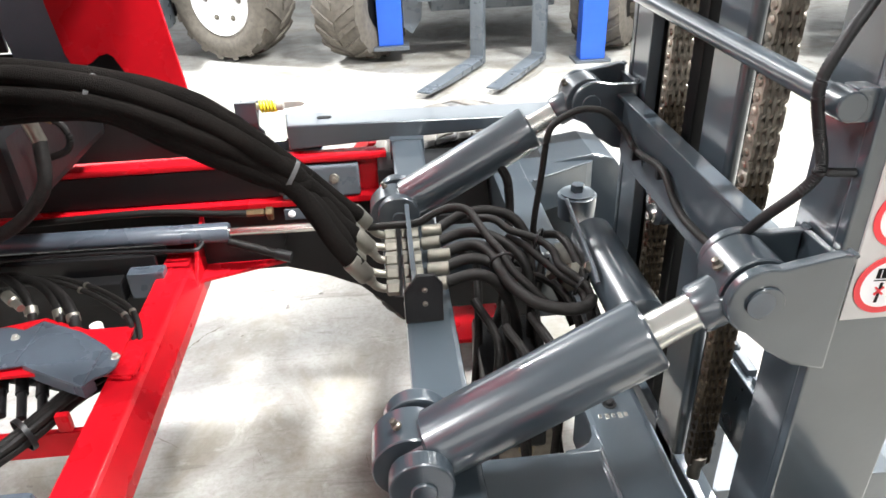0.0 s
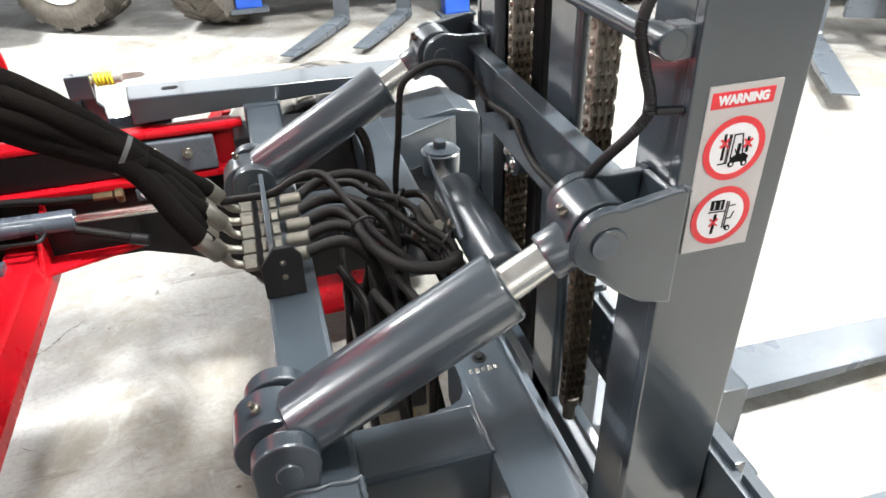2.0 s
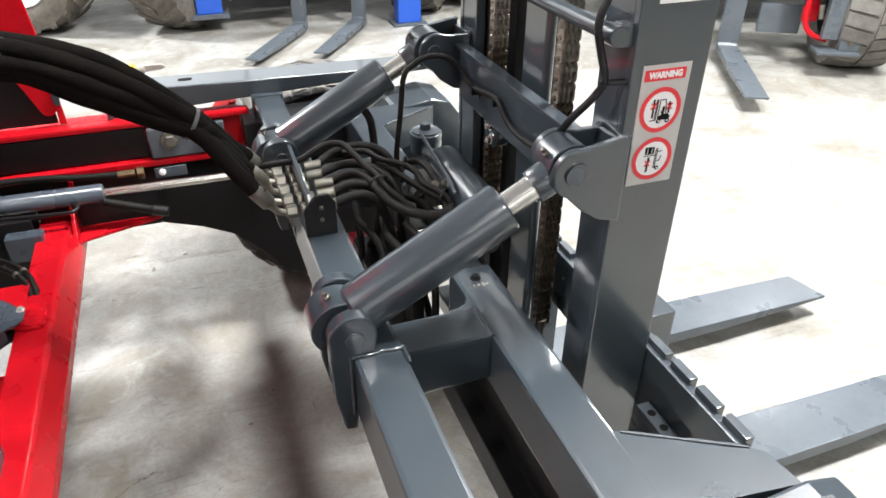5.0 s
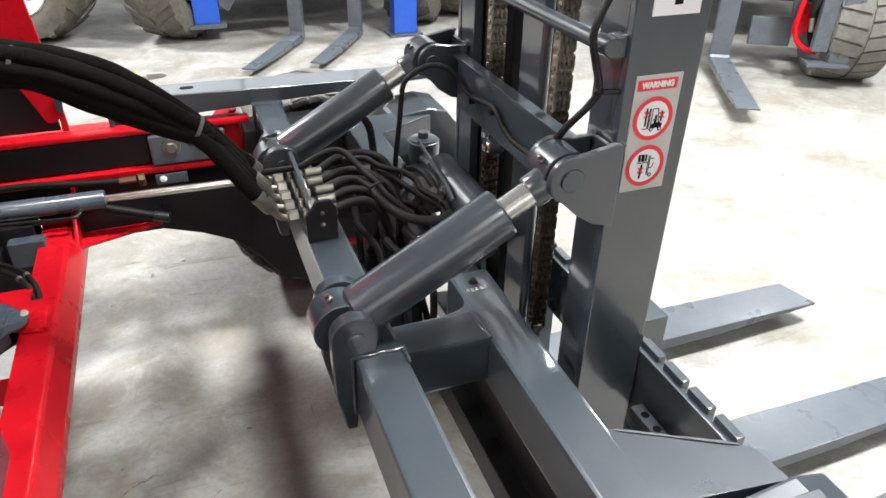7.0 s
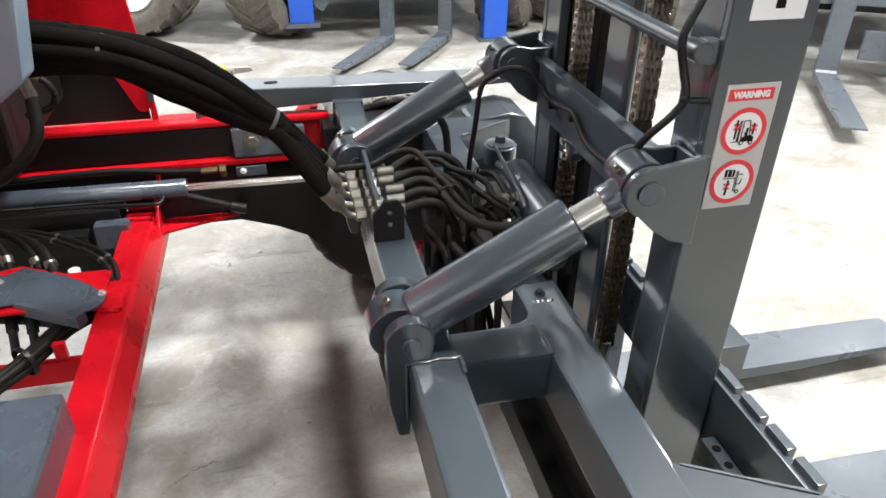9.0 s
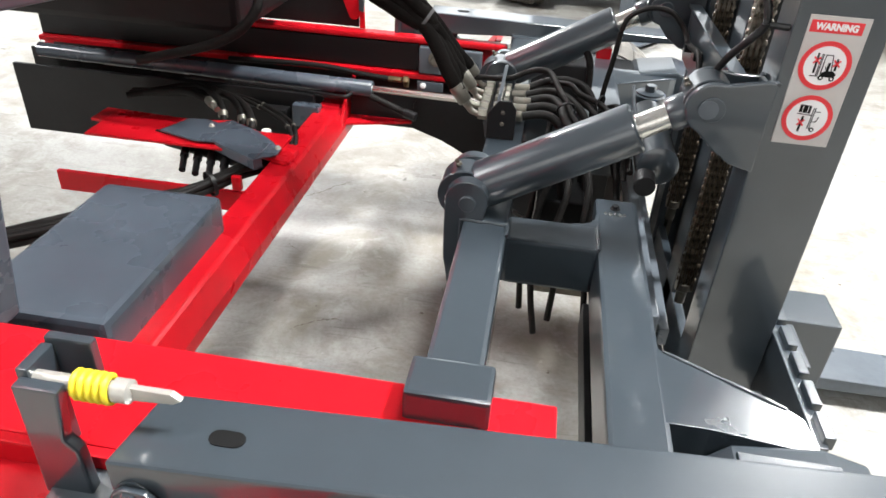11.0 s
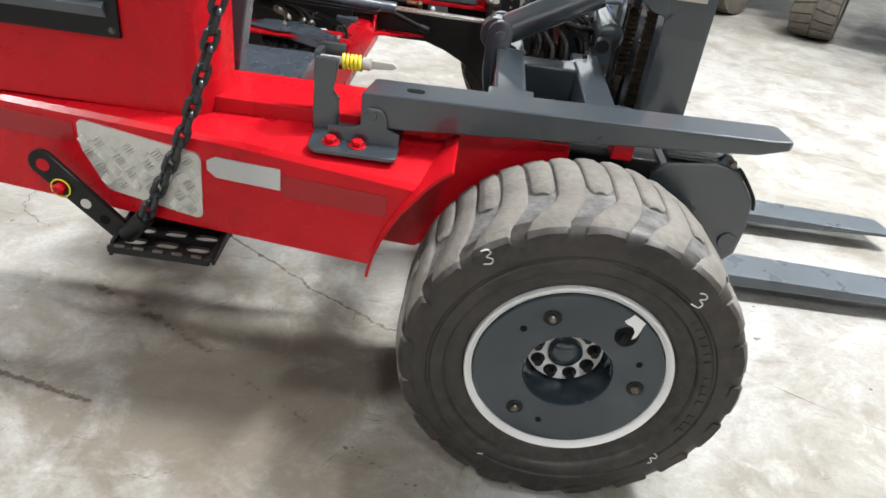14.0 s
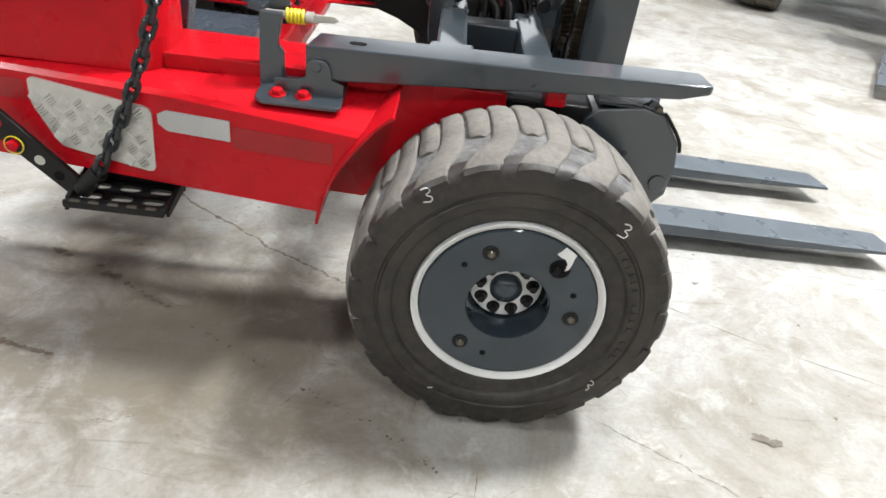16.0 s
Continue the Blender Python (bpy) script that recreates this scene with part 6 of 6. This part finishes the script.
part("bracket_boss", rod((0.47, 5.3, 0.45), (0.47, 5.27, 0.45), 0.05, 24), GREY_DULL, fb, "grey round boss on the bracket")
tine(fb, (0.92, 5.1), -122, 0.85, 0.1, 0.02, GREY_DULL)
tine(fb, (1.36, 5.1), -122, 0.85, 0.1, 0.02, GREY_DULL)
part("carriage", box(0.5, 1.6, 5.14, 5.2, 0.45, 0.75, 0.006), GREY_DULL, fb, "grey fork carriage plate")
part("carriage", box(0.6, 1.5, 5.3, 5.6, 0.35, 1.2, 0.01), GREY_DULL, fb, "grey mast foot")
part("axle_box", box(0.3, 1.75, 5.5, 5.75, 0.4, 0.7, 0.01), BLACK, fb, "black axle housing")
part("body", box(0.2, 1.9, 5.8, 7.4, 0.45, 1.9, 0.03), GREY_DULL, fb, "grey machine body")

ft = thing("loader", "dark loader with white rimmed lug tyres parked behind", "loader", (-1.4, 6.0, 0))
big_wheel(ft, (-0.86, 5.75, 0.45), 0.45, 0.36, 62, TREAD_DARK, WHITE, 0.25, "white rimmed wheel with lug tyre")
part("chassis", box(-2.4, -0.9, 5.9, 6.3, 0.3, 0.7, 0.01), BLACK, ft, "black chassis")
part("body", box(-2.6, -0.6, 6.0, 7.5, 0.7, 1.8, 0.03), GREY_DULL, ft, "dark grey body")
part("counterweight", box(-2.3, -1.35, 5.5, 5.9, 0.25, 0.6, 0.015), GREY_DULL, ft, "grey low counterweight")
part("axle", rod((-0.9, 5.95, 0.45), (-0.7, 6.9, 0.45), 0.1, 20), BLACK, ft)

fr = thing("forklift", "grey and red forklift with raised forks parked beside", "forklift", (4.3, 3.6, 0))
FT = pose(3.5, 3.5, 0, 0, 0, -29.5)


def fr_part(name, bm, material, label="", parent=None):
    bm.transform(FT)
    return part(name, bm, material, parent or fr, label)


WC = FT @ Vector((0.69, 0.07, 0.37))
big_wheel(fr, tuple(WC), 0.38, 0.36, -29.5, TREAD, BLACK, 0.2, "black wheel with block tread tyre", False)
tine(fr, (3.43, 3.53), -119.4, 0.98, 0.125, 0.065, GREY_DULL)
fr_part("carriage", box(-0.35, 0.36, 0.03, 0.07, 0.5, 0.64, 0.005), GREY_DULL, "grey carriage bar")
fr_part("carriage", box(0.1, 0.36, 0.03, 0.07, 0.18, 0.36, 0.005), GREY_DULL, "grey carriage bar")
fr_part("foot_plate", box(0.39, 0.64, -0.32, -0.16, 0.15, 0.168, 0.003), GREY_DULL)
post = fr_part("leg_plate", box(0.52, 0.64, -0.27, -0.2, 0.168, 0.95, 0.006), GREY_DULL, "grey leg plate with bolts")
fr_part("leg_plate", box(0.41, 0.505, -0.26, -0.21, 0.23, 0.72, 0.006), GREY_DULL, "grey leg plate with bolts")
for bx, bz in ((0.58, 0.22), (0.58, 0.42), (0.58, 0.62)):
    fr_part("bolt", hexbolt((bx, -0.27, bz), (0, -1, 0), 0.014, 0.01), STEEL, "", post)
fr_part("side_bracket", prism([(0.24, 0.8), (0.29, 0.4), (0.33, 0.38), (0.37, 0.62), (0.43, 0.8)], "y", -0.14, -0.1, 0.004), GREY, "dark grey side bracket")
fr_part("red_guard", tube([(0.34, -0.16, 0.6), (0.31, -0.18, 0.42), (0.32, -0.19, 0.3), (0.37, -0.2, 0.24), (0.46, -0.2, 0.21)], 0.016, 12, 6), RED, "red curved guard bar")
fr_part("red_web", box(0.31, 0.4, -0.12, -0.1, 0.3, 0.48, 0.003), RED, "red inner web plate")
for k in range(4):
    fr_part("hose", tube([(0.35, -0.16, 0.75), (0.36 + 0.02 * k, -0.2, 0.6), (0.38, -0.18 - 0.01 * k, 0.45), (0.42, -0.16, 0.36)], 0.012, 8, 6), HOSE, "black rubber hose")
fr_part("fitting", rod((0.38, -0.21, 0.42), (0.39, -0.22, 0.34), 0.015, 8), ZINC, "plated hose fitting")
fr_part("axle_beam", box(-0.4, 0.6, 0.1, 0.3, 0.45, 0.7, 0.01), BLACK, "black axle beam")
fr_part("body", box(-0.9, 1.1, 0.6, 2.4, 0.6, 1.7, 0.03), GREY_DULL, "grey machine body")

fd = thing("forklift", "grey forklift with white rims and block tread tyres parked further off", "forklift", (3.0, 6.0, 0))
big_wheel(fd, (2.38, 5.62, 0.4), 0.4, 0.3, 138, TREAD_DARK, WHITE, 0.22, "white rimmed wheel with worn tyre", False)
big_wheel(fd, (3.0, 5.02, 0.4), 0.4, 0.34, 152, TREAD_DARK, WHITE, 0.22, "wheel with block tread tyre", False)
part("chassis", box(2.5, 3.6, 5.6, 6.6, 0.4, 0.8, 0.01), BLACK, fd, "black chassis")
part("body", box(2.4, 3.7, 5.9, 7.3, 0.8, 1.8, 0.03), GREY_DULL, fd, "grey machine body")

# cracks and scuffs on the slab
crack([(-1.6, -0.02), (-1.2, -0.08), (-0.99, -0.118)], 0.004, 1)
crack([(-0.78, 0.75), (-0.531, 0.6), (-0.287, 0.426), (-0.096, 0.311), (0.039, 0.239), (0.16, 0.17)], 0.0085, 2)
crack([(0.715, -0.213), (0.84, -0.285), (0.976, -0.372), (1.2, -0.5)], 0.0025, 6)
crack([(1.0, 0.32), (1.073, 0.278), (1.232, 0.185), (1.465, 0.082), (1.9, -0.1)], 0.002, 8)
crack([(-0.449, -0.395), (-0.38, -0.37), (-0.32, -0.344)], 0.003, 5)
crack([(-0.301, 1.136), (-0.23, 1.19), (-0.158, 1.215)], 0.004, 7)
crack([(-0.52, 1.93), (-0.479, 1.969), (-0.364, 2.114)], 0.004, 11)
crack([(-1.5, 0.9), (-1.3, 0.75), (-1.25, 0.6), (-1.1, 0.5)], 0.004, 12)
crack([(1.5, 0.6), (2.2, 0.45), (3.2, 0.2)], 0.0025, 9)
crack([(0.7, 2.3), (1.4, 2.6), (2.4, 2.9)], 0.0025, 10)

# dark oil drips along one of the cracks
rnd = random.Random(21)
SPOTM = mat("old oil spot", (0.095, 0.076, 0.058), 0.6, grain=0.6, scale=40, second=(0.18, 0.15, 0.11))


def spot(x, y, r, seed):
    """A dried drip with a ragged outline on the slab."""
    bm = bmesh.new()
    vs = []
    for k in range(18):
        a = 2 * math.pi * k / 18
        q = r * (0.75 + 0.7 * noise.noise(Vector((math.cos(a) * 1.6, math.sin(a) * 1.6, seed * 1.7))))
        vs.append(bm.verts.new((x + q * math.cos(a) * 1.3, y + q * math.sin(a), 0.0014 + 0.00002 * (seed % 97))))
    bm.faces.new(vs)
    part("oil_spot", bm, SPOTM, floor)


drips = [(-0.79, 0.23, 14, 0.016), (-0.6, 0.14, 16, 0.018), (-0.45, 0.055, 14, 0.013), (-0.25, -0.075, 10, 0.008), (-0.13, -0.14, 8, 0.006), (0.02, -0.225, 8, 0.007), (0.15, -0.295, 7, 0.006), (0.23, -0.34, 6, 0.006), (0.32, -0.41, 6, 0.006)]
for i, (cx, cy, n, r) in enumerate(drips):
    for k in range(n):
        # each cluster is drawn out along the line of travel
        f = rnd.gauss(0, 0.03)
        spot(cx + f * 0.87 + rnd.gauss(0, 0.004), cy - f * 0.5 + rnd.gauss(0, 0.004), r * rnd.uniform(0.3, 0.8), i * 20 + k)
for k in range(40):
    # the broad dark smear
    f = k / 39
    spot(-0.99 + 0.37 * f, -0.118 - 0.075 * f + rnd.gauss(0, 0.002), rnd.uniform(0.006, 0.012), 300 + k)
for k in range(36):
    # short scratches and tool marks
    x, y, a, n = rnd.uniform(-1.1, 1.6), rnd.uniform(-0.75, 2.2), rnd.uniform(0, 3.14), rnd.uniform(0.015, 0.06)
    crack([(x - n * math.cos(a), y - n * math.sin(a)), (x, y + rnd.uniform(-0.004, 0.004)), (x + n * math.cos(a), y + n * math.sin(a))], rnd.uniform(0.0006, 0.0016), 400 + k, "scratch")
for k in range(70):
    # worn scratches where the machines turn
    x, y, a, n = rnd.uniform(-1.2, 0.5), rnd.uniform(-0.85, 0.3), rnd.gauss(0.6, 0.7), rnd.uniform(0.01, 0.05)
    crack([(x - n * math.cos(a), y - n * math.sin(a)), (x, y + rnd.uniform(-0.004, 0.004)), (x + n * math.cos(a), y + n * math.sin(a))], rnd.uniform(0.0008, 0.0022), 500 + k, "scratch")
for k in range(30):
    spot(rnd.uniform(-1.2, 2.2), rnd.uniform(-0.6, 2.2), rnd.uniform(0.002, 0.007), 40 + k)
for k, (x, y) in enumerate(((1.15, -0.225), (1.168, -0.228), (1.19, -0.235))):
    spot(x, y, 0.016, 80 + k)
